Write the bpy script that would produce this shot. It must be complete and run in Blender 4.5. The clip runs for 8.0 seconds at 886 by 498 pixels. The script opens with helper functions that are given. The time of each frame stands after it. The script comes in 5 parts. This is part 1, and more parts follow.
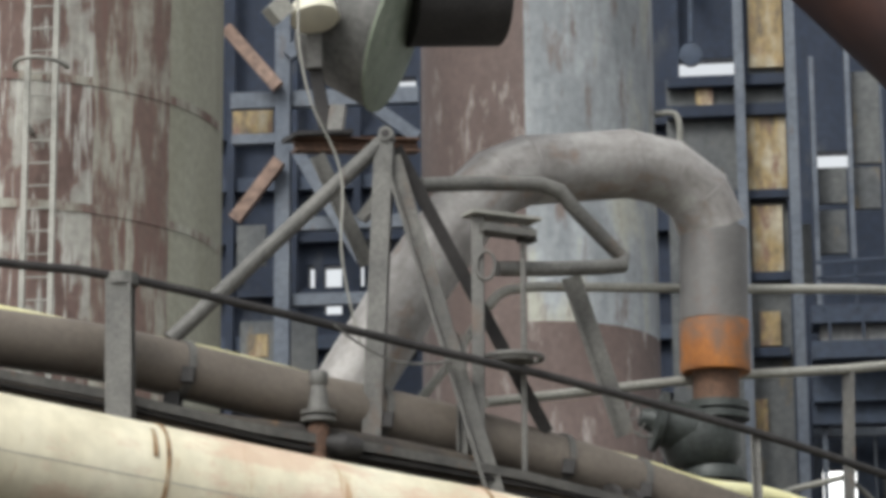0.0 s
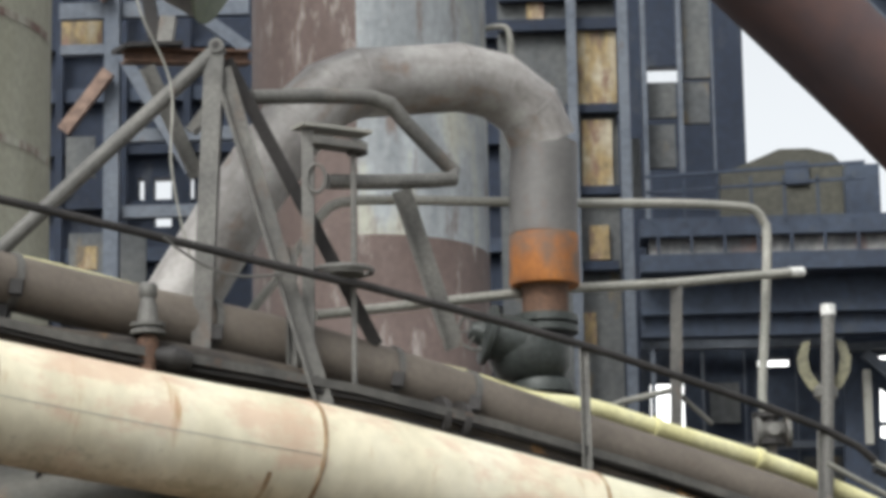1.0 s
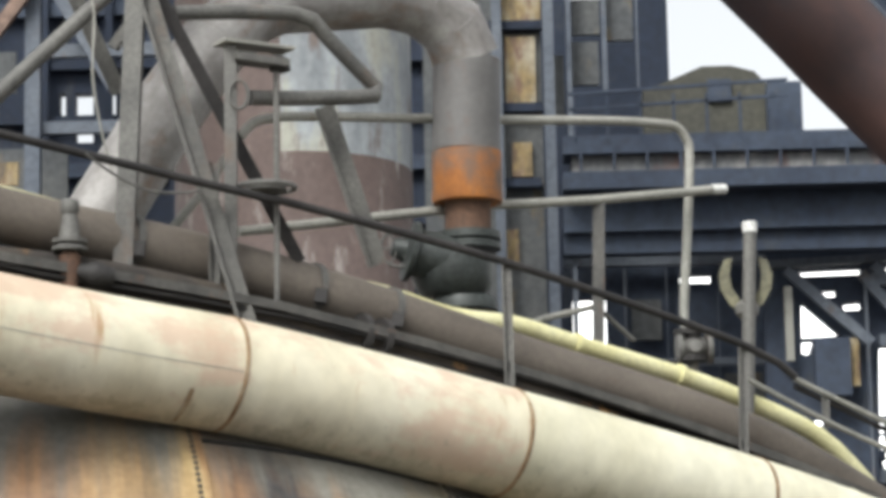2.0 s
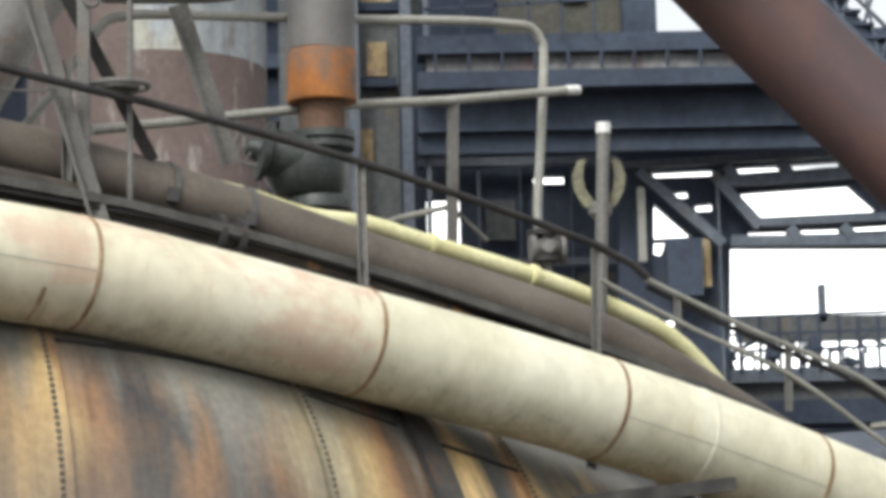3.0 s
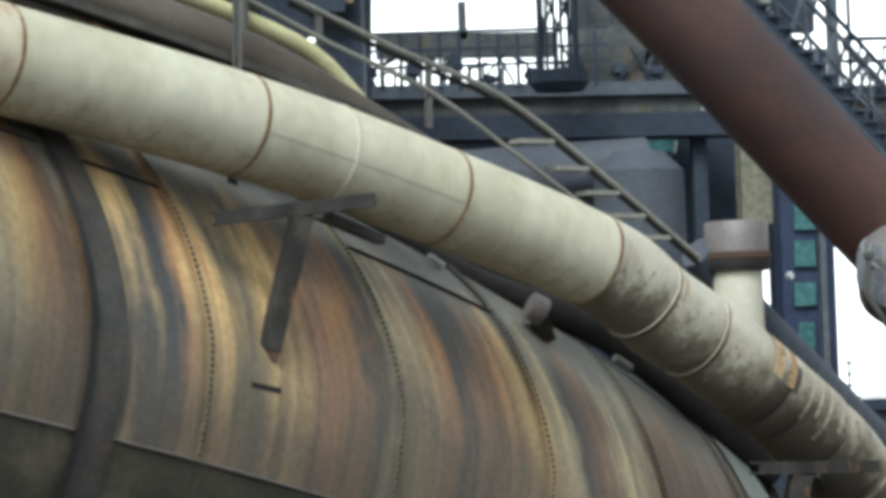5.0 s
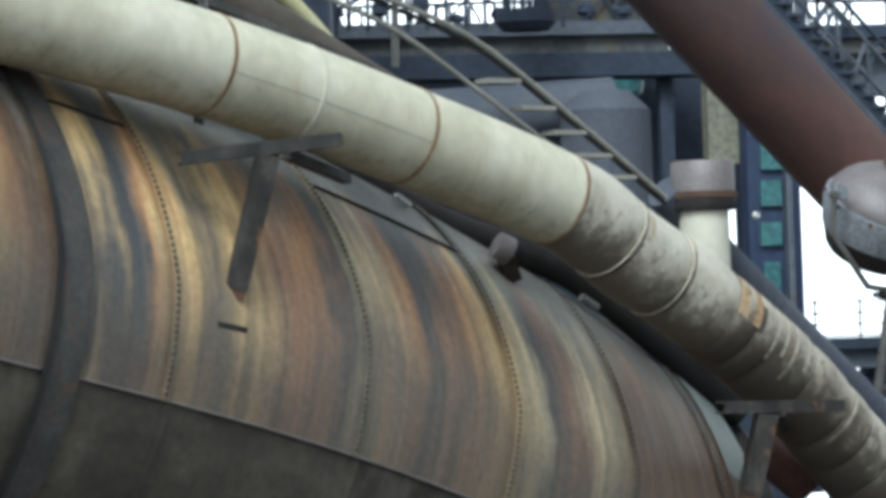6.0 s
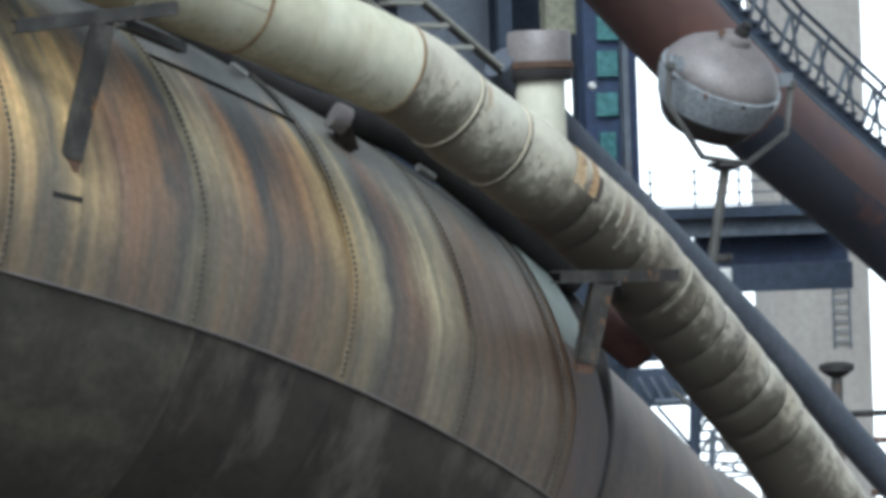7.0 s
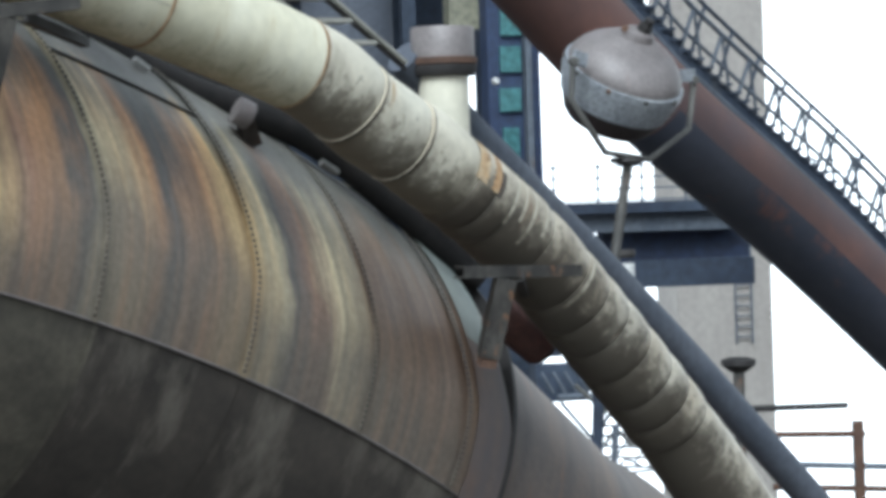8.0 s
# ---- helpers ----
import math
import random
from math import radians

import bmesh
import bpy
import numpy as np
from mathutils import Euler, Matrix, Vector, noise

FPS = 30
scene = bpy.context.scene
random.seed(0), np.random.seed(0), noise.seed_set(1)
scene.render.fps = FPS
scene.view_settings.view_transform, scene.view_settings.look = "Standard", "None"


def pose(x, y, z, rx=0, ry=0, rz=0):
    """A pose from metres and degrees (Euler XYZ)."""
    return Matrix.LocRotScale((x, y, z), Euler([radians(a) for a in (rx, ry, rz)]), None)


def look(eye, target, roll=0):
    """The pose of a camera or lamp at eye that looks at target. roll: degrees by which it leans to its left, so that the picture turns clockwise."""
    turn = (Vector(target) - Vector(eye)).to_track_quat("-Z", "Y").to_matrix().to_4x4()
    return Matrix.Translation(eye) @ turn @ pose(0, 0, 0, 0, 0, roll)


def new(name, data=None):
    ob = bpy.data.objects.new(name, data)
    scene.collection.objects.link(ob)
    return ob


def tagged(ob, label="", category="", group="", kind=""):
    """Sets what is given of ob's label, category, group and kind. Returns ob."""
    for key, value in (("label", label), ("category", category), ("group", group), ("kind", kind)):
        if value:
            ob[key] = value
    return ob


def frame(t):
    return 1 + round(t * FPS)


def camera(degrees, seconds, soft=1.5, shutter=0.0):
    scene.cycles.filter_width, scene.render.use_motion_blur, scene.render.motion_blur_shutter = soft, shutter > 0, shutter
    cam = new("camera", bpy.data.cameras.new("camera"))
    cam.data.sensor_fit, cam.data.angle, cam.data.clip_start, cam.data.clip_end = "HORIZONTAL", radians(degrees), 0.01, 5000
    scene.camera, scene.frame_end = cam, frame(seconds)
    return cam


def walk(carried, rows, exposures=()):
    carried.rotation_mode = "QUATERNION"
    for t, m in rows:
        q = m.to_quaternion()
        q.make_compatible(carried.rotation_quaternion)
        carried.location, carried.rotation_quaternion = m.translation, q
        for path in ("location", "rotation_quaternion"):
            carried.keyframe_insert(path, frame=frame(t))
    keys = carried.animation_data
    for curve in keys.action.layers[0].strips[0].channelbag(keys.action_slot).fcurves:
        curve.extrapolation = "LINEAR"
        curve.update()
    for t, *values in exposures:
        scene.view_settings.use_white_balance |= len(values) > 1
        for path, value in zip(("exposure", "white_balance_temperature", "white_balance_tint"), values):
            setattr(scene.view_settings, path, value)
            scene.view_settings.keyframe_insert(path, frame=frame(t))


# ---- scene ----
cam = camera(16.5, 8.0, soft=4.3)
EYE = (0.0, 0.0, 14.0)
ROWS = [
    (0.0, 103.935, 0.433, 6.043),
    (0.5, 103.453, 0.741, 4.655),
    (1.0, 102.267, 0.923, 2.890),
    (1.2, 102.035, 0.843, 2.750),
    (2.3, 100.237, 1.225, 0.721),
    (2.5, 100.002, 1.231, 0.217),
    (3.0, 98.742, 1.372, -1.283),
    (3.5, 97.390, 1.623, -3.334),
    (4.0, 95.582, 1.746, -4.945),
    (4.5, 94.715, 1.789, -6.333),
    (4.7, 93.859, 1.843, -7.107),
    (5.8, 92.621, 1.993, -8.694),
    (6.0, 92.079, 1.934, -8.611),
    (6.5, 90.645, 1.977, -9.607),
    (7.0, 89.536, 1.932, -11.676),
    (7.5, 89.345, 1.912, -12.521),
    (8.0, 89.386, 1.874, -13.489),
]
walk(cam, [(t, pose(*EYE, rx, ry, rz)) for t, rx, ry, rz in ROWS],
     exposures=[(0.0, 0.22, 6450, 8), (1.0, 0.36, 6450, 8), (2.5, 0.48, 6450, 8), (3.5, 0.28, 6450, 7), (4.5, -0.03, 6250, 2), (6.0, 0.0, 5720, 2), (6.5, 0.04, 5600, 2), (7.0, 0.12, 5640, 2), (8.0, 0.23, 5700, 3)])

# ---- light: a bright overcast sky ----
world = bpy.data.worlds.new("world")
scene.world = world
world.use_nodes = True
wn, wl = world.node_tree.nodes, world.node_tree.links
sky = wn.new("ShaderNodeTexSky")
sky.sky_type = "NISHITA"
sky.sun_disc = False
sky.sun_elevation, sky.sun_rotation = radians(46), radians(204)
sky.dust_density = 4.0
hsv = wn.new("ShaderNodeHueSaturation")
hsv.inputs["Saturation"].default_value = 0.14
wl.new(sky.outputs[0], hsv.inputs["Color"])
wl.new(hsv.outputs[0], wn["Background"].inputs["Color"])
wn["Background"].inputs["Strength"].default_value = 0.18
sun = new("sun", bpy.data.lights.new("sun", "SUN"))
sun.data.energy, sun.data.angle, sun.data.color = 1.5, radians(20), (1.0, 0.98, 0.95)
sun.matrix_world = look((0, 0, 60), (10, 22, 60 - 25))


# ---- materials ----
def surface(name, colors, scale=(1, 1, 1), fine=25.0, rough=0.7, metal=0.0, bump=0.15, coord="Object", spots=None, grime=0.5, detail=5.0, stops=None):
    """A worn surface: large patches through a colour ramp, fine grain over it, and spots of a second colour."""
    m = bpy.data.materials.new(name)
    m.use_nodes = True
    n, l = m.node_tree.nodes, m.node_tree.links
    b = n["Principled BSDF"]
    tc = n.new("ShaderNodeTexCoord")
    mp = n.new("ShaderNodeMapping")
    mp.inputs["Scale"].default_value = scale
    l.new(tc.outputs[coord], mp.inputs["Vector"])
    big = n.new("ShaderNodeTexNoise")
    big.inputs["Scale"].default_value, big.inputs["Detail"].default_value, big.inputs["Roughness"].default_value = 1.0, detail, 0.6
    l.new(mp.outputs[0], big.inputs["Vector"])
    ramp = n.new("ShaderNodeValToRGB")
    e = ramp.color_ramp.elements
    k = len(colors)
    for i, c in enumerate(colors):
        at = stops[i] if stops else 0.32 + 0.36 * i / max(1, k - 1)
        el = e[i] if i < 2 else e.new(at)
        el.position, el.color = at, (*c, 1)
    l.new(big.outputs["Fac"], ramp.inputs[0])
    fn = n.new("ShaderNodeTexNoise")
    fn.inputs["Scale"].default_value, fn.inputs["Detail"].default_value = fine, 6.0
    l.new(tc.outputs["Object"], fn.inputs["Vector"])
    fr = n.new("ShaderNodeMapRange")
    fr.inputs["From Min"].default_value, fr.inputs["From Max"].default_value = 0.3, 0.7
    fr.inputs["To Min"].default_value, fr.inputs["To Max"].default_value = 1.0 - grime, 1.0
    l.new(fn.outputs["Fac"], fr.inputs["Value"])
    mul = n.new("ShaderNodeMix")
    mul.data_type, mul.blend_type = "RGBA", "MULTIPLY"
    mul.inputs[0].default_value = 1.0
    l.new(ramp.outputs[0], mul.inputs[6])
    l.new(fr.outputs[0], mul.inputs[7])
    out = mul.outputs[2]
    if spots:
        color, sscale, low, high = spots
        sm = n.new("ShaderNodeMapping")
        sm.inputs["Scale"].default_value = sscale
        sm.inputs["Location"].default_value = (3.1, 7.7, 1.3)
        l.new(tc.outputs[coord], sm.inputs["Vector"])
        sn = n.new("ShaderNodeTexNoise")
        sn.inputs["Scale"].default_value, sn.inputs["Detail"].default_value, sn.inputs["Roughness"].default_value = 1.0, 8.0, 0.65
        l.new(sm.outputs[0], sn.inputs["Vector"])
        sr = n.new("ShaderNodeMapRange")
        sr.inputs["From Min"].default_value, sr.inputs["From Max"].default_value = low, high
        l.new(sn.outputs["Fac"], sr.inputs["Value"])
        mx = n.new("ShaderNodeMix")
        mx.data_type = "RGBA"
        l.new(sr.outputs[0], mx.inputs[0])
        l.new(out, mx.inputs[6])
        mx.inputs[7].default_value = (*color, 1)
        out = mx.outputs[2]
    l.new(out, b.inputs["Base Color"])
    rr = n.new("ShaderNodeMapRange")
    rr.inputs["To Min"].default_value, rr.inputs["To Max"].default_value = max(0.05, rough - 0.12), min(1.0, rough + 0.12)
    l.new(fn.outputs["Fac"], rr.inputs["Value"])
    l.new(rr.outputs[0], b.inputs["Roughness"])
    b.inputs["Metallic"].default_value = metal
    bp = n.new("ShaderNodeBump")
    bp.inputs["Strength"].default_value, bp.inputs["Distance"].default_value = bump, 0.02
    l.new(fn.outputs["Fac"], bp.inputs["Height"])
    l.new(bp.outputs[0], b.inputs["Normal"])
    return m


CREAM = surface("cream_paint", [(0.52, 0.49, 0.38), (0.66, 0.63, 0.51), (0.71, 0.69, 0.58)], (1.1, 0.5, 1), 7, 0.55, 0, 0.04, "UV", ((0.33, 0.22, 0.12), (5.5, 1.1, 1), 0.60, 0.72), 0.14)
WEB = surface("patched_grey_web", [(0.09, 0.095, 0.105), (0.18, 0.185, 0.19), (0.32, 0.31, 0.30)], (1.0, 1.0, 0.6), 6, 0.75, 0.1, 0.1, "Object", ((0.15, 0.10, 0.09), (1.6, 1.6, 1.0), 0.56, 0.66), 0.35, 6.0, (0.38, 0.5, 0.6))
WELD = surface("rusty_weld", [(0.20, 0.115, 0.055), (0.34, 0.22, 0.12), (0.55, 0.47, 0.33)], (3, 3, 3), 30, 0.8, 0, 0.4)
BROWN = surface("brown_pipe_paint", [(0.12, 0.10, 0.082), (0.185, 0.158, 0.13)], (0.8, 1.5, 1), 20, 0.65, 0, 0.1, "UV", ((0.10, 0.07, 0.05), (2, 2, 1), 0.6, 0.75), 0.25)
YELLOW = surface("yellow_pipe_paint", [(0.62, 0.58, 0.29), (0.76, 0.73, 0.45)], (2, 2, 2), 25, 0.5, 0, 0.05, "Object", ((0.25, 0.2, 0.1), (3, 3, 3), 0.68, 0.8), 0.2)
PATCH = surface("rusted_patch", [(0.36, 0.20, 0.09), (0.52, 0.36, 0.20), (0.60, 0.52, 0.38)], (5, 3, 5), 20, 0.75, 0, 0.3, "Object", ((0.10, 0.06, 0.035), (6, 6, 6), 0.58, 0.68), 0.3)
SOOTBROWN = surface("soot_brown_steel", [(0.035, 0.028, 0.024), (0.10, 0.085, 0.072)], (3, 3, 3), 20, 0.85, 0, 0.2, "Object", ((0.13, 0.055, 0.03), (3, 3, 3), 0.56, 0.68), 0.3)
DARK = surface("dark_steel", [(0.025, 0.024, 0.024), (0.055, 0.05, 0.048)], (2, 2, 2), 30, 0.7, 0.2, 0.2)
GREY = surface("weathered_grey_steel", [(0.10, 0.098, 0.092), (0.185, 0.18, 0.165)], (2, 2, 2), 30, 0.65, 0.1, 0.15, "Object", ((0.13, 0.085, 0.06), (3, 3, 1.5), 0.58, 0.75), 0.4)
PALE = surface("pale_grey_steel", [(0.26, 0.26, 0.23), (0.38, 0.37, 0.33)], (2, 2, 2), 30, 0.6, 0.1, 0.15, "Object", ((0.15, 0.1, 0.06), (3, 3, 1.5), 0.62, 0.75), 0.3)
BRIGHT = surface("bare_bright_cap", [(0.75, 0.75, 0.72), (0.85, 0.85, 0.82)], (5, 5, 5), 30, 0.4, 0, 0.05)
RUST = surface("rust", [(0.085, 0.048, 0.034), (0.17, 0.095, 0.06)], (3, 3, 3), 30, 0.85, 0, 0.3)
DUCT = surface("grey_lagged_duct", [(0.19, 0.175, 0.163), (0.30, 0.285, 0.272), (0.42, 0.41, 0.39)], (1.5, 3, 1), 18, 0.55, 0.1, 0.12, "UV", ((0.20, 0.12, 0.08), (1.5, 2.5, 1), 0.57, 0.75), 0.25)
DUCT_DARK = surface("dark_lagged_duct", [(0.105, 0.10, 0.097), (0.165, 0.16, 0.155)], (2, 1.2, 1), 18, 0.6, 0.1, 0.12, "UV", ((0.13, 0.10, 0.085), (1.5, 2.5, 1), 0.55, 0.7), 0.2)
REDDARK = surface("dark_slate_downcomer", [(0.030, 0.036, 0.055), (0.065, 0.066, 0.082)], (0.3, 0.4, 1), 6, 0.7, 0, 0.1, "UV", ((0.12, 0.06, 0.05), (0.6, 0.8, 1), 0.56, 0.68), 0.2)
ORANGE = surface("orange_rust_band", [(0.22, 0.08, 0.025), (0.48, 0.18, 0.04)], (2.5, 2.5, 1.2), 25, 0.7, 0, 0.1, "Object", ((0.15, 0.105, 0.08), (2.2, 2.2, 2), 0.44, 0.62), 0.25)
VALVE = surface("green_black_valve", [(0.03, 0.036, 0.034), (0.075, 0.085, 0.08)], (3, 3, 3), 25, 0.5, 0.2, 0.15)
STOVE = surface("flaking_red_primer", [(0.13, 0.082, 0.068), (0.18, 0.118, 0.10), (0.32, 0.30, 0.265), (0.42, 0.41, 0.365)], (1.9, 1.9, 0.8), 9, 0.75, 0, 0.2, "Object", ((0.46, 0.45, 0.41), (9.0, 9.0, 0.9), 0.54, 0.62), 0.3, 9.0, (0.40, 0.53, 0.57, 0.66))
STOVE_MIX = surface("half_flaked_primer", [(0.17, 0.115, 0.095), (0.32, 0.30, 0.25), (0.40, 0.39, 0.325)], (2.4, 2.4, 0.6), 9, 0.75, 0, 0.2, "Object", ((0.15, 0.09, 0.075), (8.0, 8.0, 0.9), 0.52, 0.60), 0.25, 9.0, (0.42, 0.50, 0.60))
STOVE_PALE = surface("pale_olive_coating", [(0.30, 0.295, 0.225), (0.38, 0.375, 0.30)], (1.2, 1.2, 0.3), 10, 0.7, 0, 0.15, "Object", ((0.20, 0.15, 0.11), (3, 3, 0.4), 0.66, 0.78), 0.25)
BLUEGREY = surface("blue_grey_coating", [(0.24, 0.26, 0.275), (0.35, 0.375, 0.39), (0.42, 0.42, 0.36)], (1.5, 1.5, 0.4), 8, 0.7, 0, 0.15, "Object", ((0.16, 0.13, 0.12), (3.0, 3.0, 0.7), 0.56, 0.66), 0.25, 8.0, (0.40, 0.52, 0.62))
PRIMER = surface("red_brown_primer", [(0.125, 0.09, 0.08), (0.175, 0.13, 0.118)], (1, 1, 0.5), 9, 0.75, 0, 0.15, "Object", ((0.31, 0.28, 0.26), (3.6, 3.6, 1.0), 0.57, 0.68), 0.25)
# far navy steels: the blue veil of hazy air is put into their colour
NAVY = surface("haze_blue_steel", [(0.030, 0.042, 0.070), (0.064, 0.084, 0.122)], (0.5, 0.5, 0.5), 6, 0.8, 0.1, 0.1, "Object", ((0.07, 0.075, 0.08), (1.2, 1.2, 0.7), 0.60, 0.78), 0.4)
STEELBLUE = surface("faded_blue_steel", [(0.09, 0.108, 0.14), (0.155, 0.175, 0.205)], (0.8, 0.8, 0.8), 8, 0.7, 0.1, 0.1, "Object", ((0.10, 0.075, 0.06), (1.6, 1.6, 0.8), 0.60, 0.74), 0.35)
DEEP = surface("haze_navy_steel", [(0.014, 0.022, 0.042), (0.030, 0.042, 0.070)], (0.5, 0.5, 0.5), 6, 0.85, 0.1, 0.1, "Object", ((0.055, 0.06, 0.068), (1.4, 1.4, 0.8), 0.58, 0.74), 0.4)
PANEL = surface("grimy_grey_panel", [(0.07, 0.077, 0.085), (0.145, 0.15, 0.148)], (0.9, 0.9, 0.5), 7, 0.75, 0.1, 0.1, "Object", ((0.17, 0.12, 0.05), (1.5, 1.5, 0.6), 0.58, 0.72), 0.4)
AMBER = surface("amber_stained_panel", [(0.11, 0.085, 0.06), (0.30, 0.215, 0.09), (0.40, 0.35, 0.25)], (2.6, 2.6, 1.0), 6, 0.6, 0, 0.1, "Object", ((0.16, 0.09, 0.06), (3.0, 3.0, 1.2), 0.52, 0.64), 0.35, 6.0, (0.36, 0.48, 0.62))
TEAL = surface("teal_glazing", [(0.05, 0.16, 0.17), (0.09, 0.24, 0.25)], (1, 1, 1), 8, 0.35, 0, 0.05)
RED = surface("rusty_red_downcomer", [(0.055, 0.043, 0.047), (0.105, 0.060, 0.054), (0.165, 0.083, 0.066)], (0.22, 0.35, 1), 6, 0.7, 0, 0.1, "UV", ((0.06, 0.05, 0.06), (0.25, 0.4, 1), 0.50, 0.72), 0.15)
SLATE = surface("slate_blue_pipe", [(0.065, 0.078, 0.105), (0.12, 0.13, 0.155)], (0.6, 1, 1), 10, 0.7, 0, 0.1, "UV", None, 0.3)
CONCRETE = surface("pale_concrete", [(0.29, 0.265, 0.245), (0.38, 0.355, 0.325)], (0.5, 0.5, 0.12), 5, 0.85, 0, 0.1, "Object", ((0.28, 0.26, 0.24), (1.2, 1.2, 0.2), 0.58, 0.72), 0.2)
LAMPGREY = surface("grey_lamp_enamel", [(0.155, 0.138, 0.135), (0.25, 0.225, 0.22)], (2, 2, 2), 20, 0.5, 0.1, 0.08, "Object", ((0.16, 0.10, 0.09), (2.5, 2.5, 1), 0.6, 0.75), 0.25)
LAMPPALE = surface("pale_blue_lamp_rim", [(0.25, 0.27, 0.30), (0.38, 0.40, 0.42)], (2, 2, 2), 20, 0.4, 0.1, 0.05)
GREEN = surface("mossy_green_disc", [(0.15, 0.18, 0.13), (0.23, 0.26, 0.20)], (3, 3, 3), 14, 0.8, 0, 0.15, "Object", ((0.20, 0.30, 0.10), (4, 4, 4), 0.60, 0.75), 0.3)
SHELLGREY = surface("dark_grey_shell", [(0.085, 0.085, 0.08), (0.15, 0.145, 0.135)], (1.5, 1.5, 1.5), 16, 0.65, 0.1, 0.1)
BRACKET = surface("rust_spotted_channel", [(0.016, 0.015, 0.014), (0.04, 0.037, 0.033), (0.09, 0.083, 0.073)], (4, 4, 2), 20, 0.7, 0.1, 0.2, "Object", ((0.20, 0.095, 0.04), (5, 5, 2.5), 0.58, 0.68), 0.35)
STEEL = surface("rusty_dark_channel", [(0.06, 0.058, 0.055), (0.115, 0.11, 0.10)], (3, 3, 3), 20, 0.65, 0.1, 0.15, "Object", ((0.14, 0.075, 0.045), (3, 3, 2), 0.58, 0.68), 0.35)
# sooty near-black that also paints shade into gaps
SOOT_SHADE = surface("soot_shade", [(0.010, 0.009, 0.009), (0.028, 0.024, 0.022)], (3, 3, 3), 20, 0.9)
EARTH = surface("cinder_ground", [(0.05, 0.047, 0.043), (0.10, 0.09, 0.08)], (0.1, 0.1, 0.1), 2, 0.95, 0, 0.3)


def main_plate():
    """The big riveted gas main: grey-brown plate with rust runs along its girth."""
    m = bpy.data.materials.new("weathered_riveted_plate")
    m.use_nodes = True
    n, l = m.node_tree.nodes, m.node_tree.links
    b = n["Principled BSDF"]
    uv = n.new("ShaderNodeUVMap")
    sep = n.new("ShaderNodeSeparateXYZ")
    l.new(uv.outputs[0], sep.inputs[0])

    def field(scale, loc, detail, rough=0.6):
        mp = n.new("ShaderNodeMapping")
        mp.inputs["Scale"].default_value, mp.inputs["Location"].default_value = scale, loc
        l.new(uv.outputs[0], mp.inputs["Vector"])
        t = n.new("ShaderNodeTexNoise")
        t.inputs["Scale"].default_value, t.inputs["Detail"].default_value, t.inputs["Roughness"].default_value = 1.0, detail, rough
        l.new(mp.outputs[0], t.inputs["Vector"])
        return t.outputs["Fac"]

    def ramp(src, stops):
        r = n.new("ShaderNodeValToRGB")
        e = r.color_ramp.elements
        for i, (at, c) in enumerate(stops):
            el = e[i] if i < 2 else e.new(at)
            el.position, el.color = at, (*c, 1)
        l.new(src, r.inputs[0])
        return r.outputs[0]

    def mix(f, a, c, mode="MIX"):
        x = n.new("ShaderNodeMix")
        x.data_type, x.blend_type = "RGBA", mode
        if hasattr(f, "links"):
            l.new(f, x.inputs[0])
        else:
            x.inputs[0].default_value = f
        l.new(a, x.inputs[6])
        l.new(c, x.inputs[7])
        return x.outputs[2]

    def span(src, a, c, lo=0.0, hi=1.0):
        r = n.new("ShaderNodeMapRange")
        r.inputs["From Min"].default_value, r.inputs["From Max"].default_value = a, c
        r.inputs["To Min"].default_value, r.inputs["To Max"].default_value = lo, hi
        l.new(src, r.inputs["Value"])
        return r.outputs[0]

    def math(op, a, c):
        x = n.new("ShaderNodeMath")
        x.operation = op
        for i, s in enumerate((a, c)):
            if hasattr(s, "links"):
                l.new(s, x.inputs[i])
            else:
                x.inputs[i].default_value = s
        return x.outputs[0]

    thin = field((7.0, 0.22, 1), (4, 2, 0), 4.0)
    streak = field((2.6, 0.22, 1), (0, 0, 0), 4.0, 0.6)
    wide = field((0.55, 0.16, 1), (7, 5, 0), 2.0)
    tips = field((2.9, 0.10, 1), (1, 9, 0), 5.0, 0.62)
    wobble = field((0.7, 0.5, 1), (2, 6, 0), 4.0)
    # stain colours met along the run of the main: slate, grey, brown, orange, yellow, pale, pink-brown
    paint = {"s": (0.085, 0.092, 0.102), "g": (0.17, 0.158, 0.135), "b": (0.185, 0.13, 0.095), "o": (0.42, 0.25, 0.14),
             "y": (0.62, 0.47, 0.25), "p": (0.62, 0.56, 0.39), "r": (0.265, 0.165, 0.12)}
    order = [(-9.0, "o"), (-8.15, "y"), (-7.95, "o"), (-7.6, "s"), (-7.35, "o"), (-7.1, "s"), (-6.85, "o"), (-6.6, "p"), (-6.3, "p"), (-6.0, "y"),
             (-5.7, "o"), (-5.4, "b"), (-4.85, "y"), (-4.6, "s"), (-4.35, "s"), (-4.15, "o"), (-3.9, "y"), (-3.55, "g"), (-3.1, "y"), (-2.5, "r"),
             (-2.0, "o"), (-1.72, "s"), (-1.4, "p"), (-0.95, "o"), (-0.6, "s"), (0.05, "o"), (0.55, "y"), (0.95, "p"), (1.2, "s"), (1.65, "r"), (2.05, "p"), (2.7, "b")]
    place = math("ADD", sep.outputs[0], math("ADD", math("MULTIPLY", math("SUBTRACT", streak, 0.5), 1.15), math("MULTIPLY", math("SUBTRACT", wobble, 0.5), 1.0)))
    # real stains, dimmed before -5 and lifted after to paint the light in
    stain = ramp(span(place, -9.0, 3.0), [((x + 9.0) / 12.0, [v * (0.70 if x < -5.0 else 1.38) for v in paint[k]]) for x, k in order])
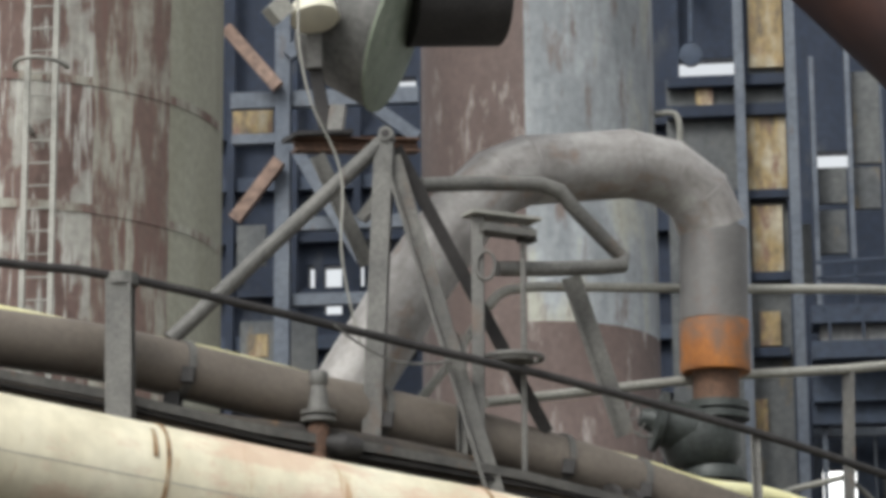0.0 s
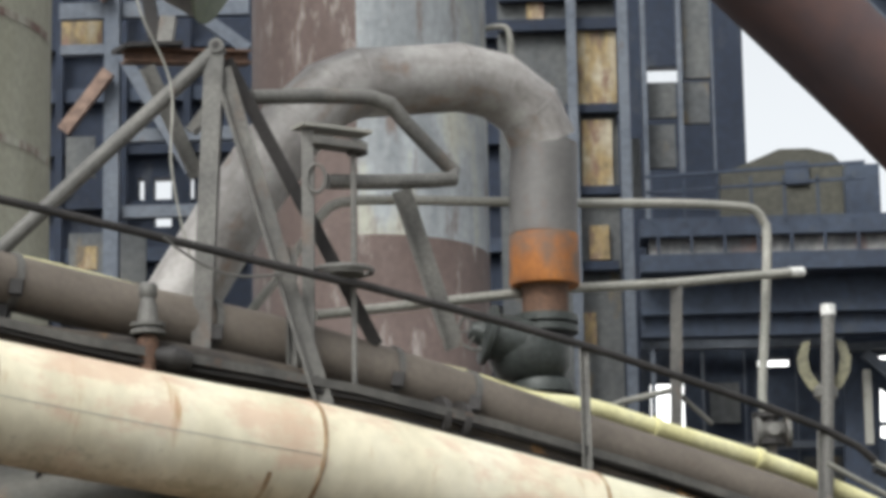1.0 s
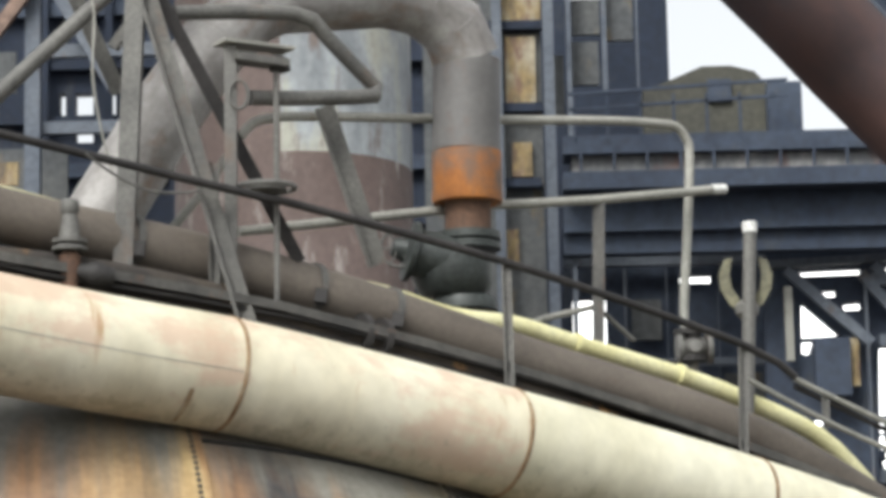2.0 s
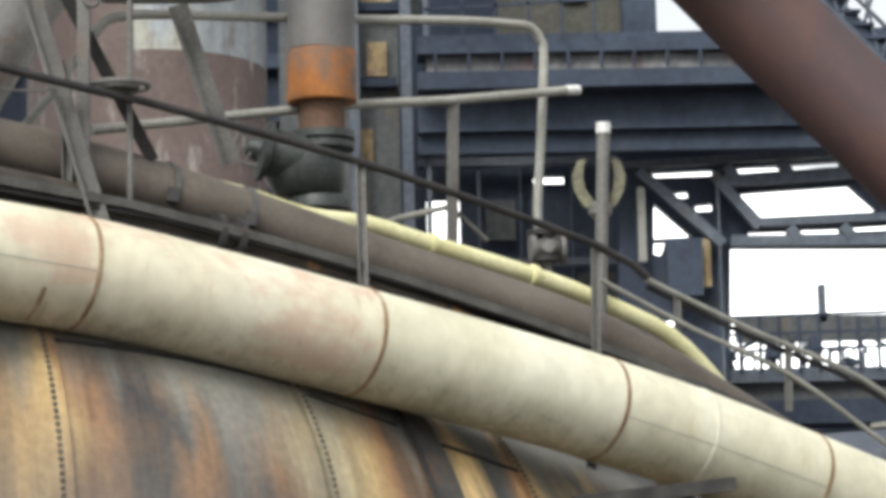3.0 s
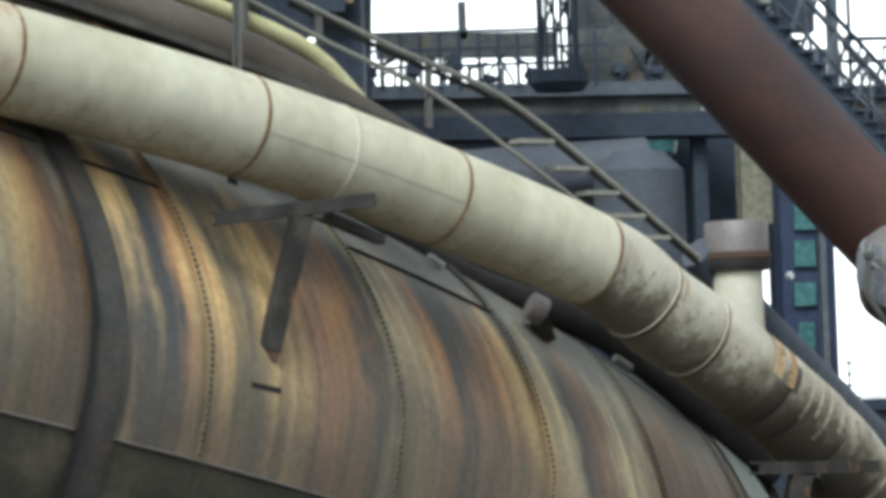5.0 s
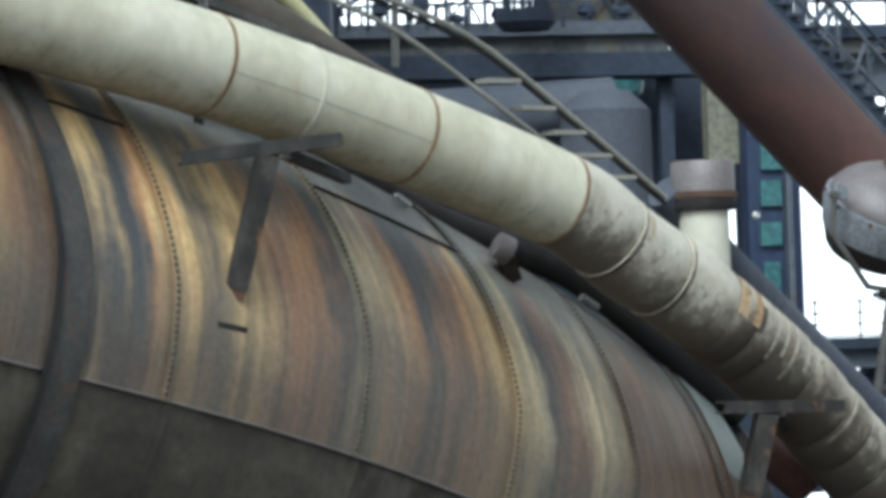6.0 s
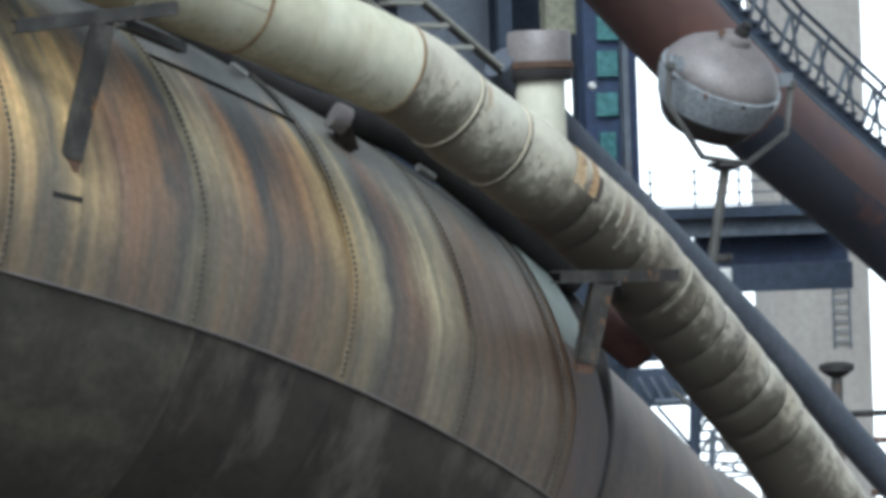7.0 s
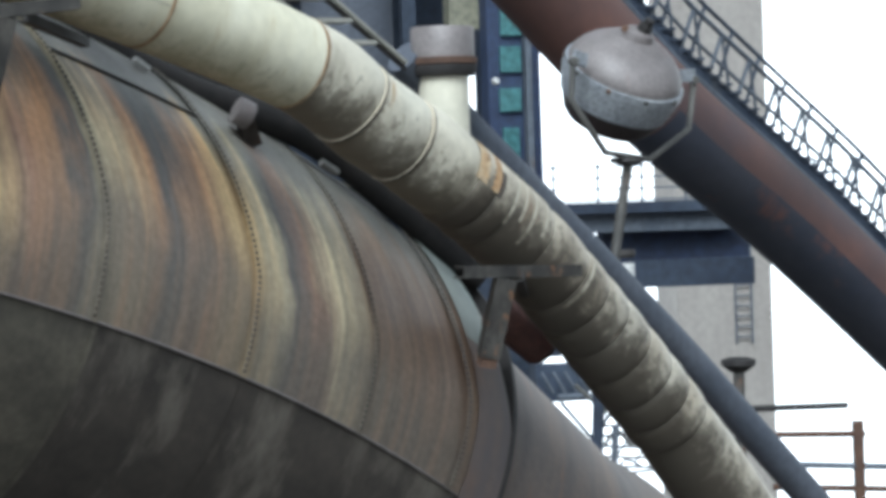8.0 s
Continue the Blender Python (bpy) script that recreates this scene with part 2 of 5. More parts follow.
    vary = ramp(thin, [(0.30, (0.62, 0.60, 0.58)), (0.48, (0.95, 0.90, 0.84)), (0.56, (1.08, 1.02, 0.92)), (0.70, (1.25, 1.25, 1.2))])
    stain = mix(1.0, stain, vary, "MULTIPLY")
    grey = ramp(thin, [(0.3, (0.108, 0.098, 0.086)), (0.5, (0.145, 0.130, 0.110)), (0.6, (0.18, 0.138, 0.108)), (0.72, (0.21, 0.185, 0.145))])
    slate = ramp(wobble, [(0.35, (0.14, 0.14, 0.132)), (0.65, (0.27, 0.26, 0.225))])
    # the stains start in ragged tips below the crown and run out past the flank
    lower = span(math("ADD", sep.outputs[1], math("MULTIPLY", math("ADD", wide, math("MULTIPLY", tips, 0.8)), -2.2)), 1.35, 2.55)
    begin = span(math("ADD", sep.outputs[1], math("MULTIPLY", tips, -4.0)), 0.35, 1.15)
    c = mix(math("MULTIPLY", lower, 0.86), stain, grey)
    c = mix(begin, slate, c)
    fine = n.new("ShaderNodeTexNoise")
    fine.inputs["Scale"].default_value, fine.inputs["Detail"].default_value = 14.0, 6.0
    tc = n.new("ShaderNodeTexCoord")
    l.new(tc.outputs["Object"], fine.inputs["Vector"])
    g = ramp(fine.outputs["Fac"], [(0.3, (0.75, 0.74, 0.72)), (0.7, (1, 1, 1))])
    c = mix(1.0, c, g, "MULTIPLY")
    l.new(c, b.inputs["Base Color"])
    l.new(span(streak, 0.3, 0.7, 0.36, 0.55), b.inputs["Roughness"])
    b.inputs["Metallic"].default_value = 0.0
    bp = n.new("ShaderNodeBump")
    bp.inputs["Strength"].default_value, bp.inputs["Distance"].default_value = 0.12, 0.02
    l.new(fine.outputs["Fac"], bp.inputs["Height"])
    l.new(bp.outputs[0], b.inputs["Normal"])
    return m


PLATE = main_plate()


def pipe_paint(name, paint, grime_shade, patch, low, soft, thick, pink=0.0):
    """Old cream pipe paint: drips and patches, and ragged grime, with underside shade painted in, that thickens along
    the lower flank.
    """
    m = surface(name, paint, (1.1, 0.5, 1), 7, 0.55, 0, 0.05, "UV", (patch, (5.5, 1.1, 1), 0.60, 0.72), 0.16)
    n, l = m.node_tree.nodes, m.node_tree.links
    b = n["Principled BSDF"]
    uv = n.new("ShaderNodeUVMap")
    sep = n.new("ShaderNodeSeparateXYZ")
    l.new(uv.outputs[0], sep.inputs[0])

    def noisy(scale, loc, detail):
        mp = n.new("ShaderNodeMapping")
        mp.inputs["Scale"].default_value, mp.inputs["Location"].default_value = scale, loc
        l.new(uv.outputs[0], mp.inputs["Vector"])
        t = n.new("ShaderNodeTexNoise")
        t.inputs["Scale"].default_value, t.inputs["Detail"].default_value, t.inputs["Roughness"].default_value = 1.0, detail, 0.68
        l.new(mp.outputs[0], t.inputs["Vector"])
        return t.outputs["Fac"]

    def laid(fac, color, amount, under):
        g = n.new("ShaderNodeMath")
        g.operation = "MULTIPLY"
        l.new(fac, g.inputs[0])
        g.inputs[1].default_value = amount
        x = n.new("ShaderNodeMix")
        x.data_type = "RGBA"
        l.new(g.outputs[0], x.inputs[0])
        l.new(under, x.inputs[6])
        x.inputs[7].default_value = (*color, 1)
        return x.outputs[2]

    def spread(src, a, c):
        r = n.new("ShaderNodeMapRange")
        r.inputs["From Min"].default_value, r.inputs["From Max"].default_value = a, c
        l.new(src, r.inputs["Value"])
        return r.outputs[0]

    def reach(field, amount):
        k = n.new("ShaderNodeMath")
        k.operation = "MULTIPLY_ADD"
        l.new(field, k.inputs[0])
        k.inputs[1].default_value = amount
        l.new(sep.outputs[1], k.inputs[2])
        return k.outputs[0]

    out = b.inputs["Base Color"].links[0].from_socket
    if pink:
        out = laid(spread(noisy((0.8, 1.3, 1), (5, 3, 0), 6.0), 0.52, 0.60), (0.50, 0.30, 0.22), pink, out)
    # grime blotches that also paint the underside's shade, by angle from the crown
    out = laid(spread(reach(noisy((2.6, 1.3, 1), (1, 8, 0), 7.0), 1.5), low, low + soft), grime_shade, thick, out)
    out = laid(spread(reach(noisy((9.0, 7.0, 1), (3, 1, 0), 5.0), 2.4), low + 0.75, low + 0.95), tuple(0.7 * x for x in grime_shade), 0.6 * thick, out)
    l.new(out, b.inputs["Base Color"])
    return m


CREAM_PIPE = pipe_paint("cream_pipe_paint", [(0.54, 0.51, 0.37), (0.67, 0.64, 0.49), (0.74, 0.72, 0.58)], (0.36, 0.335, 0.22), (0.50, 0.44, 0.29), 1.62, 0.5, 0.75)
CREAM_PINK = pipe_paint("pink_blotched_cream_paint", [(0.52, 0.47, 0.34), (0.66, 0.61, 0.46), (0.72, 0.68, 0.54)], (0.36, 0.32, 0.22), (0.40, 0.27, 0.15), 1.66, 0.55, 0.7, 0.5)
CREAM_MID = pipe_paint("grime_shade_cream_paint", [(0.50, 0.46, 0.36), (0.62, 0.58, 0.47), (0.66, 0.63, 0.52)], (0.105, 0.088, 0.062), (0.40, 0.29, 0.17), 1.28, 0.6, 0.88)
CREAM_DIRT_SHADE = pipe_paint("soil_shade_cream_paint", [(0.36, 0.31, 0.235), (0.53, 0.48, 0.38), (0.64, 0.60, 0.50)], (0.050, 0.041, 0.030), (0.30, 0.19, 0.11), 1.06, 0.62, 0.92)
RIVET = surface("rivet_heads", [(0.05, 0.045, 0.04), (0.16, 0.135, 0.10)], (3, 3, 3), 20, 0.6)
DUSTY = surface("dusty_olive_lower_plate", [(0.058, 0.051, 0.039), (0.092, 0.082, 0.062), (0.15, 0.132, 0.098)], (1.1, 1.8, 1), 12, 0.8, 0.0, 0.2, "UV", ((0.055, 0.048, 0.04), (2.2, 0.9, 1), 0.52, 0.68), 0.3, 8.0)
TAIL = surface("purple_brown_plate", [(0.09, 0.08, 0.075), (0.15, 0.125, 0.11), (0.22, 0.165, 0.125)], (1.8, 0.25, 1), 12, 0.55, 0.0, 0.12, "UV", ((0.30, 0.15, 0.08), (2.4, 0.3, 1), 0.58, 0.72), 0.25, 6.0)
# darker than the upper plate: shade below the main is put into it
LOWPLATE = surface("shaded_lower_plate", [(0.042, 0.036, 0.030), (0.075, 0.063, 0.051)], (0.8, 1.6, 1), 10, 0.75, 0.1, 0.15, "UV", ((0.15, 0.132, 0.108), (1.4, 0.6, 1), 0.50, 0.68), 0.3)


# ---- building blocks ----
def V(*a):
    return Vector(a[0] if len(a) == 1 else a)


def part(name, bm, material, parent=None, label="", smooth=True):
    me = bpy.data.meshes.new(name)
    bm.normal_update()
    bm.to_mesh(me)
    bm.free()
    me.materials.append(material)
    for f in me.polygons:
        f.use_smooth = smooth
    if smooth:
        me.set_sharp_from_angle(angle=radians(38))
    ob = new(name, me)
    if parent is not None:
        ob.parent = parent
    if label:
        ob["label"] = label
    return ob


def thing(name, label, category, group="", kind=""):
    return tagged(new(name), label, category, group, kind)


def spline(pts, step=0.25):
    """A smooth line through the points."""
    p = [V(q) for q in pts]
    p = [p[0] * 2 - p[1]] + p + [p[-1] * 2 - p[-2]]
    out = []
    for i in range(1, len(p) - 2):
        a, b, c, d = p[i - 1:i + 3]
        k = max(2, int((c - b).length / step))
        for j in range(k):
            t = j / k
            out.append(0.5 * ((2 * b) + (c - a) * t + (2 * a - 5 * b + 4 * c - d) * t * t + (3 * b - a - 3 * c + d) * t ** 3))
    return out + [p[-2]]


def frames(pts, up=(0, 0, 1)):
    """Tangent, crown direction and near-side direction at each point of a line."""
    res = []
    ref = V(up)
    for i, q in enumerate(pts):
        t = (pts[min(i + 1, len(pts) - 1)] - pts[max(i - 1, 0)]).normalized()
        m = ref - t * ref.dot(t)
        if m.length < 1e-3:
            m = V(0, -1, 0) + t * t.y
        m.normalize()
        ref = m
        res.append((t, m, t.cross(m)))
    return res


def sweep(bm, pts, rad, n=20, caps=True, a0=0.0, a1=360.0, start=0.0, up=(0, 0, 1)):
    """A tube (or a part of its girth, from a0 to a1 degrees, 0 at the crown) along a line; UVs in metres."""
    pts = [V(q) for q in pts]
    fr = frames(pts, up)
    full = a1 - a0 >= 359.9
    uvl = bm.loops.layers.uv.verify()
    rings, dist = [], [start]
    for i in range(1, len(pts)):
        dist.append(dist[-1] + (pts[i] - pts[i - 1]).length)
    for i, (q, (t, m, s)) in enumerate(zip(pts, fr)):
        r = rad[i] if isinstance(rad, (list, tuple)) else rad
        ring = []
        for j in range(n if full else n + 1):
            a = radians(a0 + (a1 - a0) * j / n)
            ring.append(bm.verts.new(q + (m * math.cos(a) + s * math.sin(a)) * r))
        rings.append(ring)
    r0 = rad[0] if isinstance(rad, (list, tuple)) else rad
    for i in range(len(rings) - 1):
        for j in range(n):
            k = (j + 1) % n if full else j + 1
            f = bm.faces.new((rings[i][j], rings[i][k], rings[i + 1][k], rings[i + 1][j]))
            for lp, (d, jj) in zip(f.loops, ((i, j), (i, j + 1), (i + 1, j + 1), (i + 1, j))):
                lp[uvl].uv = (dist[d], radians(a0 + (a1 - a0) * jj / n) * r0)
    if caps and full:
        bm.faces.new(rings[0])
        bm.faces.new(rings[-1][::-1])
    return bm


def tube(pts, rad, n=12, caps=True, up=(0, 0, 1)):
    return sweep(bmesh.new(), pts, rad, n, caps, up=up)


def prism(bm, p, q, prof, up=(0, 0, 1)):
    """A straight bar with the closed profile prof (across, up) from p to q."""
    p, q = V(p), V(q)
    t = (q - p).normalized()
    u = V(up)
    if abs(u.dot(t)) > 0.95:
        u = V(0, -1, 0)
    m = (u - t * u.dot(t)).normalized()
    s = m.cross(t)
    ra = [bm.verts.new(p + s * a + m * b) for a, b in prof]
    rb = [bm.verts.new(q + s * a + m * b) for a, b in prof]
    k = len(prof)
    for i in range(k):
        bm.faces.new((ra[i], ra[(i + 1) % k], rb[(i + 1) % k], rb[i]))
    bm.faces.new(ra[::-1])
    bm.faces.new(rb)
    return bm


def rect(w, h):
    return [(-w / 2, -h / 2), (w / 2, -h / 2), (w / 2, h / 2), (-w / 2, h / 2)]


def ell(w, h, t):
    return [(-w / 2, -h / 2), (w / 2, -h / 2), (w / 2, -h / 2 + t), (-w / 2 + t, -h / 2 + t), (-w / 2 + t, h / 2), (-w / 2, h / 2)]


def chan(w, h, t):
    return [(-w / 2, -h / 2), (w / 2, -h / 2), (w / 2, -h / 2 + t), (-w / 2 + t, -h / 2 + t), (-w / 2 + t, h / 2 - t), (w / 2, h / 2 - t), (w / 2, h / 2), (-w / 2, h / 2)]


def ibeam(w, h, t):
    a, b, c = w / 2, h / 2, t / 2
    return [(-a, -b), (a, -b), (a, -b + t), (c, -b + t), (c, b - t), (a, b - t), (a, b), (-a, b), (-a, b - t), (-c, b - t), (-c, -b + t), (-a, -b + t)]


def bar(p, q, prof, up=(0, 0, 1)):
    return prism(bmesh.new(), p, q, prof, up)


def box(bm, x0, y0, z0, x1, y1, z1):
    v = [bm.verts.new((x, y, z)) for x in (x0, x1) for y in (y0, y1) for z in (z0, z1)]
    for a in ((0, 1, 3, 2), (4, 6, 7, 5), (0, 4, 5, 1), (2, 3, 7, 6), (0, 2, 6, 4), (1, 5, 7, 3)):
        bm.faces.new([v[i] for i in a])
    return bm


def lathe(bm, c, axis, prof, n=28):
    """A turned body: prof is (distance along the axis, radius) from the point c."""
    c, a = V(c), V(axis).normalized()
    u = a.orthogonal().normalized()
    w = a.cross(u)
    rings = []
    for d, r in prof:
        if r < 1e-4:
            rings.append([bm.verts.new(c + a * d)])
        else:
            rings.append([bm.verts.new(c + a * d + (u * math.cos(x) + w * math.sin(x)) * r) for x in (2 * math.pi * i / n for i in range(n))])
    for i in range(len(rings) - 1):
        p, q = rings[i], rings[i + 1]
        for j in range(n):
            k = (j + 1) % n
            if len(p) == 1 and len(q) == 1:
                continue
            if len(p) == 1:
                bm.faces.new((p[0], q[k], q[j]))
            elif len(q) == 1:
                bm.faces.new((p[j], p[k], q[0]))
            else:
                bm.faces.new((p[j], p[k], q[k], q[j]))
    for r, flip in ((rings[0], True), (rings[-1], False)):
        if len(r) > 1:
            bm.faces.new(r[::-1] if flip else r)
    return bm


def turned(c, axis, prof, n=28):
    return lathe(bmesh.new(), c, axis, prof, n)


def cut(pts, a, b):
    """The stretch of a line between two lengths along it."""
    out, d = [], 0.0
    for i in range(len(pts) - 1):
        k = (pts[i + 1] - pts[i]).length
        if d + k >= a and not out:
            out.append(pts[i].lerp(pts[i + 1], max(0.0, (a - d) / k)))
        if out and a < d + k < b:
            out.append(pts[i + 1])
        if d + k >= b:
            out.append(pts[i].lerp(pts[i + 1], (b - d) / k))
            break
        d += k
    return [q for i, q in enumerate(out) if i == 0 or (q - out[i - 1]).length > 1e-4]


def along_x(pts, x):
    """The length along a line at which it passes the given x."""
    d = 0.0
    for p, q in zip(pts, pts[1:]):
        if p.x <= x <= q.x:
            return d + (q - p).length * (x - p.x) / (q.x - p.x)
        d += (q - p).length
    return d


# ---- ground and distance ----
g = bmesh.new()
box(g, -2500, -2500, -1, 2500, 2500, 0)
tagged(part("ground", g, EARTH, smooth=False), "dark cinder ground of the works yard", "ground", kind="structure")

# ---- big riveted gas main ----
MAIN_R = 2.92
SEAM = 100.0


def main_at(s):
    """The middle of the gas main, s metres along its run."""
    e = min(0.0, s + 6.5) ** 2
    return V(2.59 + 0.741 * s, 30.59 + 0.672 * s + 0.12 * e, 13.22 - 0.31 * s - 0.0167 * s * s - 0.00086 * s ** 3 - 0.03 * e)


def main_run(a, b, step=0.15):
    k = max(2, int((b - a) / step))
    return [main_at(a + (b - a) * i / k) for i in range(k + 1)]


def lean(s, ang):
    """How far a girth joint leans back along the main towards its crown."""
    return -(0.26 + 0.035 * max(-2.0, s + 4.0)) * max(0.0, math.cos(radians(ang)) - 0.17) / 0.53


def main_ring(s, r, angles):
    t, m, n = frames(main_run(s - 0.1, s + 0.1))[1]
    c = main_at(s)
    return [c + t * lean(s, a) + (m * math.cos(radians(a)) + n * math.sin(radians(a))) * r for a in angles]


def main_girth(bm, a, b, r, a0=-150.0, a1=SEAM, n=72):
    """A stretch of the main's shell from a to b metres along it, between two angles from the crown."""
    uvl = bm.loops.layers.uv.verify()
    k = max(2, int((b - a) / 0.15))
    at = [a + (b - a) * i / k for i in range(k + 1)]
    angles = [a0 + (a1 - a0) * j / n for j in range(n + 1)]
    rows = [[bm.verts.new(q) for q in main_ring(s, r, angles)] for s in at]
    for i in range(k):
        for j in range(n):
            f = bm.faces.new((rows[i][j], rows[i][j + 1], rows[i + 1][j + 1], rows[i + 1][j]))
            for lp, (d, e) in zip(f.loops, ((i, j), (i, j + 1), (i + 1, j + 1), (i + 1, j))):
                lp[uvl].uv = (at[d], radians(angles[e]) * MAIN_R)
    return bm


gas_main = thing("gas_main", "huge riveted gas main of rust-streaked grey plate", "gas main")
MAIN_END = 4.85
rings = [-11.8, -9.70, -8.08, -6.48, -5.33, -3.97, -1.54, 0.62, 2.50, 4.12, MAIN_END]
for i, (a, b) in enumerate(zip(rings, rings[1:])):
    lift = 0.016 * (i % 2)
    plate = part("plate", main_girth(bmesh.new(), a, b, MAIN_R + lift), PLATE, gas_main)
    if i:
        strap = part("seam_strap", main_girth(bmesh.new(), a - 0.05, a + 0.06, MAIN_R + 0.028, -120), PLATE, gas_main)
        riv = bmesh.new()
        angles = [-25 + k * (SEAM + 25) / 110 for k in range(110)]
        for q, w in zip(main_ring(a, MAIN_R + 0.024, angles), main_ring(a, MAIN_R + 0.2, angles)):
            lathe(riv, q, w - q, [(0, 0.024), (0.016, 0.02), (0.026, 0.0)], 6)
        part("rivet_strip", riv, RIVET, gas_main)["kind"] = "stuff"
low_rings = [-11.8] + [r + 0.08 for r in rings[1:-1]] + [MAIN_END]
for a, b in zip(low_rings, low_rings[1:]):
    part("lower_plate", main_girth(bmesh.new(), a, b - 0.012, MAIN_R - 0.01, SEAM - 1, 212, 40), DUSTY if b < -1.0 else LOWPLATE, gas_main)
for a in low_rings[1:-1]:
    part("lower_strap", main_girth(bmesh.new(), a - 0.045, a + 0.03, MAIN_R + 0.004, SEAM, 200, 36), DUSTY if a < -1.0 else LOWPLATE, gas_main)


def main_skin(s, angle, r):
    return main_ring(s, r, [angle])[0]


part("long_seam", tube([main_skin(-11.8 + 0.2 * k, SEAM, MAIN_R + 0.012) for k in range(83)], 0.014, 8), LAMPGREY, gas_main, "dusty grey lap seam")
for a, b, ang in ((-8.08, -6.48, 48), (-6.48, -5.40, 50), (-4.90, -3.97, 51), (-1.54, 0.62, 47)):
    part("crown_seam", tube([main_skin(a + (b - a) * k / 8, ang, MAIN_R + 0.014) for k in range(9)], 0.016, 6), DARK, gas_main)
# sunk expansion ring and the pale band at the lower end
part("expansion_ring", main_girth(bmesh.new(), -5.30, -4.95, MAIN_R + 0.034, -120, SEAM + 90), STEEL, gas_main, "dark sooty expansion ring")
part("ring_lip", main_girth(bmesh.new(), -5.38, -5.30, MAIN_R + 0.06, -120, SEAM + 90), DARK, gas_main)
BAND = surface("pale_green_grey_band", [(0.19, 0.215, 0.20), (0.28, 0.30, 0.27)], (1, 0.6, 1), 10, 0.6, 0, 0.08, "UV", ((0.22, 0.13, 0.08), (1.2, 0.5, 1), 0.55, 0.68), 0.2)
RUSTBAND = surface("rust_brown_band", [(0.20, 0.12, 0.075), (0.145, 0.11, 0.095), (0.115, 0.105, 0.105)], (0.7, 0.5, 1), 10, 0.6, 0, 0.1, "UV", ((0.085, 0.08, 0.085), (1.4, 0.25, 1), 0.48, 0.62), 0.25)
part("end_band", main_girth(bmesh.new(), 4.26, MAIN_END, MAIN_R + 0.05, -150, 66), BAND, gas_main, "pale green-grey end band")
part("end_band", main_girth(bmesh.new(), 4.26, MAIN_END, MAIN_R + 0.048, 66, 200), RUSTBAND, gas_main, "rust-brown lower part of the end band")
part("end_lip", sweep(bmesh.new(), main_run(MAIN_END, MAIN_END + 0.06), MAIN_R + 0.06, 72, True), DARK, gas_main)
tail = spline([main_at(MAIN_END), (8.84, 35.15, 9.34), (10.21, 36.64, 8.44), (11.90, 38.34, 5.73), (12.92, 39.40, 0.37), (13.5, 43.0, -0.5)], 0.25)
part("tail_pipe", sweep(bmesh.new(), tail, [2.66 - 0.4 * min(1, i / 14) for i in range(len(tail))], 60, True), TAIL, gas_main, "rust-streaked lower pipe of the main")
for d in (0.7, 1.6, 2.5):
    part("seam_strap", sweep(bmesh.new(), cut(tail, d, d + 0.1), 2.61 - 0.12 * d, 60, False), TAIL, gas_main)

# ---- cream-painted pipe on brackets ----
pale_line = spline([(-7.41, 20.18, 18.17)] + [(-3.36, 22.82, 17.62), (-2.02, 23.68, 17.45), (0.05, 25.03, 17.05)] + [(2.15, 26.40, 16.58), (3.96, 27.57, 16.03), (5.54, 28.60, 15.46), (6.24, 29.06, 14.99), (6.89, 29.48, 14.60), (7.97, 30.18, 13.80), (8.61, 30.59, 13.18), (9.37, 31.09, 12.39), (10.05, 31.53, 11.64), (10.63, 31.91, 10.94), (11.60, 32.54, 9.70)], 0.15)
pale_pipe = thing("overhead_pipe", "cream-painted overhead pipe with rusty weld rings, grimy on its lower bend", "pipe")
marks = [along_x(pale_line, x - 0.24) for x in (-4.29, -2.02, 0.15, 2.22, 3.05, 4.12, 5.68,
                                         6.30, 6.86, 7.42, 7.84, 8.71, 9.22, 9.79, 10.24)]
pale_len = sum((q - p).length for p, q in zip(pale_line, pale_line[1:]))
fine = [m for m in marks[7:]]
marks = [0.0] + marks[:7] + sorted(fine + [0.5 * (p + q) for p, q in zip(fine[2:], fine[3:])]) + [pale_len]
PALE_R = 0.455
for i, (a, b) in enumerate(zip(marks, marks[1:])):
    run = cut(pale_line, a, b)
    if i < 7:
        rad = PALE_R
    else:
        k = 8
        run = [cut(pale_line, a + (b - a) * j / k * 0.999, b)[0] for j in range(k)] + [run[-1]]
        rad = [PALE_R + 0.010 * math.sin(math.pi * j / k) - 0.016 * (j in (0, k)) for j in range(k + 1)]
    part("pipe_length", sweep(bmesh.new(), run, rad, 40, i in (0, len(marks) - 2), start=a), CREAM_PINK if i < 3 else CREAM_PIPE if i < 7 else CREAM_MID if i < 10 else CREAM_DIRT_SHADE, pale_pipe)
    if 0 < i < 10:
        part("weld_ring", sweep(bmesh.new(), cut(pale_line, a - 0.018, a + 0.018), PALE_R + 0.007, 40, True), CREAM if i == 5 else WELD if i < 8 else CREAM_DIRT_SHADE, pale_pipe)
for a, b, ang in ((marks[0], marks[2], 96), (marks[4], marks[6], 104)):
    part("length_seam", sweep(bmesh.new(), cut(pale_line, a + 0.02, b - 0.02), PALE_R + 0.004, 2, True, ang, ang + 0.9), PALE, pale_pipe)
for x, a0, a1 in ((-4.62, 40, 75), (-2.62, 120, 165), (7.58, 15, 120), (7.69, 10, 105), (7.80, 30, 128), (7.94, 15, 100), (8.50, 60, 140)):
    d = along_x(pale_line, x)
    part("strap", sweep(bmesh.new(), cut(pale_line, d - 0.02, d + 0.02), PALE_R + 0.012, 20, True, a0, a1), CREAM_MID if x > 0 else WELD, pale_pipe, "torn pale wrapping strap" if x > 0 else "rusty weld scar")

rp = along_x(pale_line, 7.28)
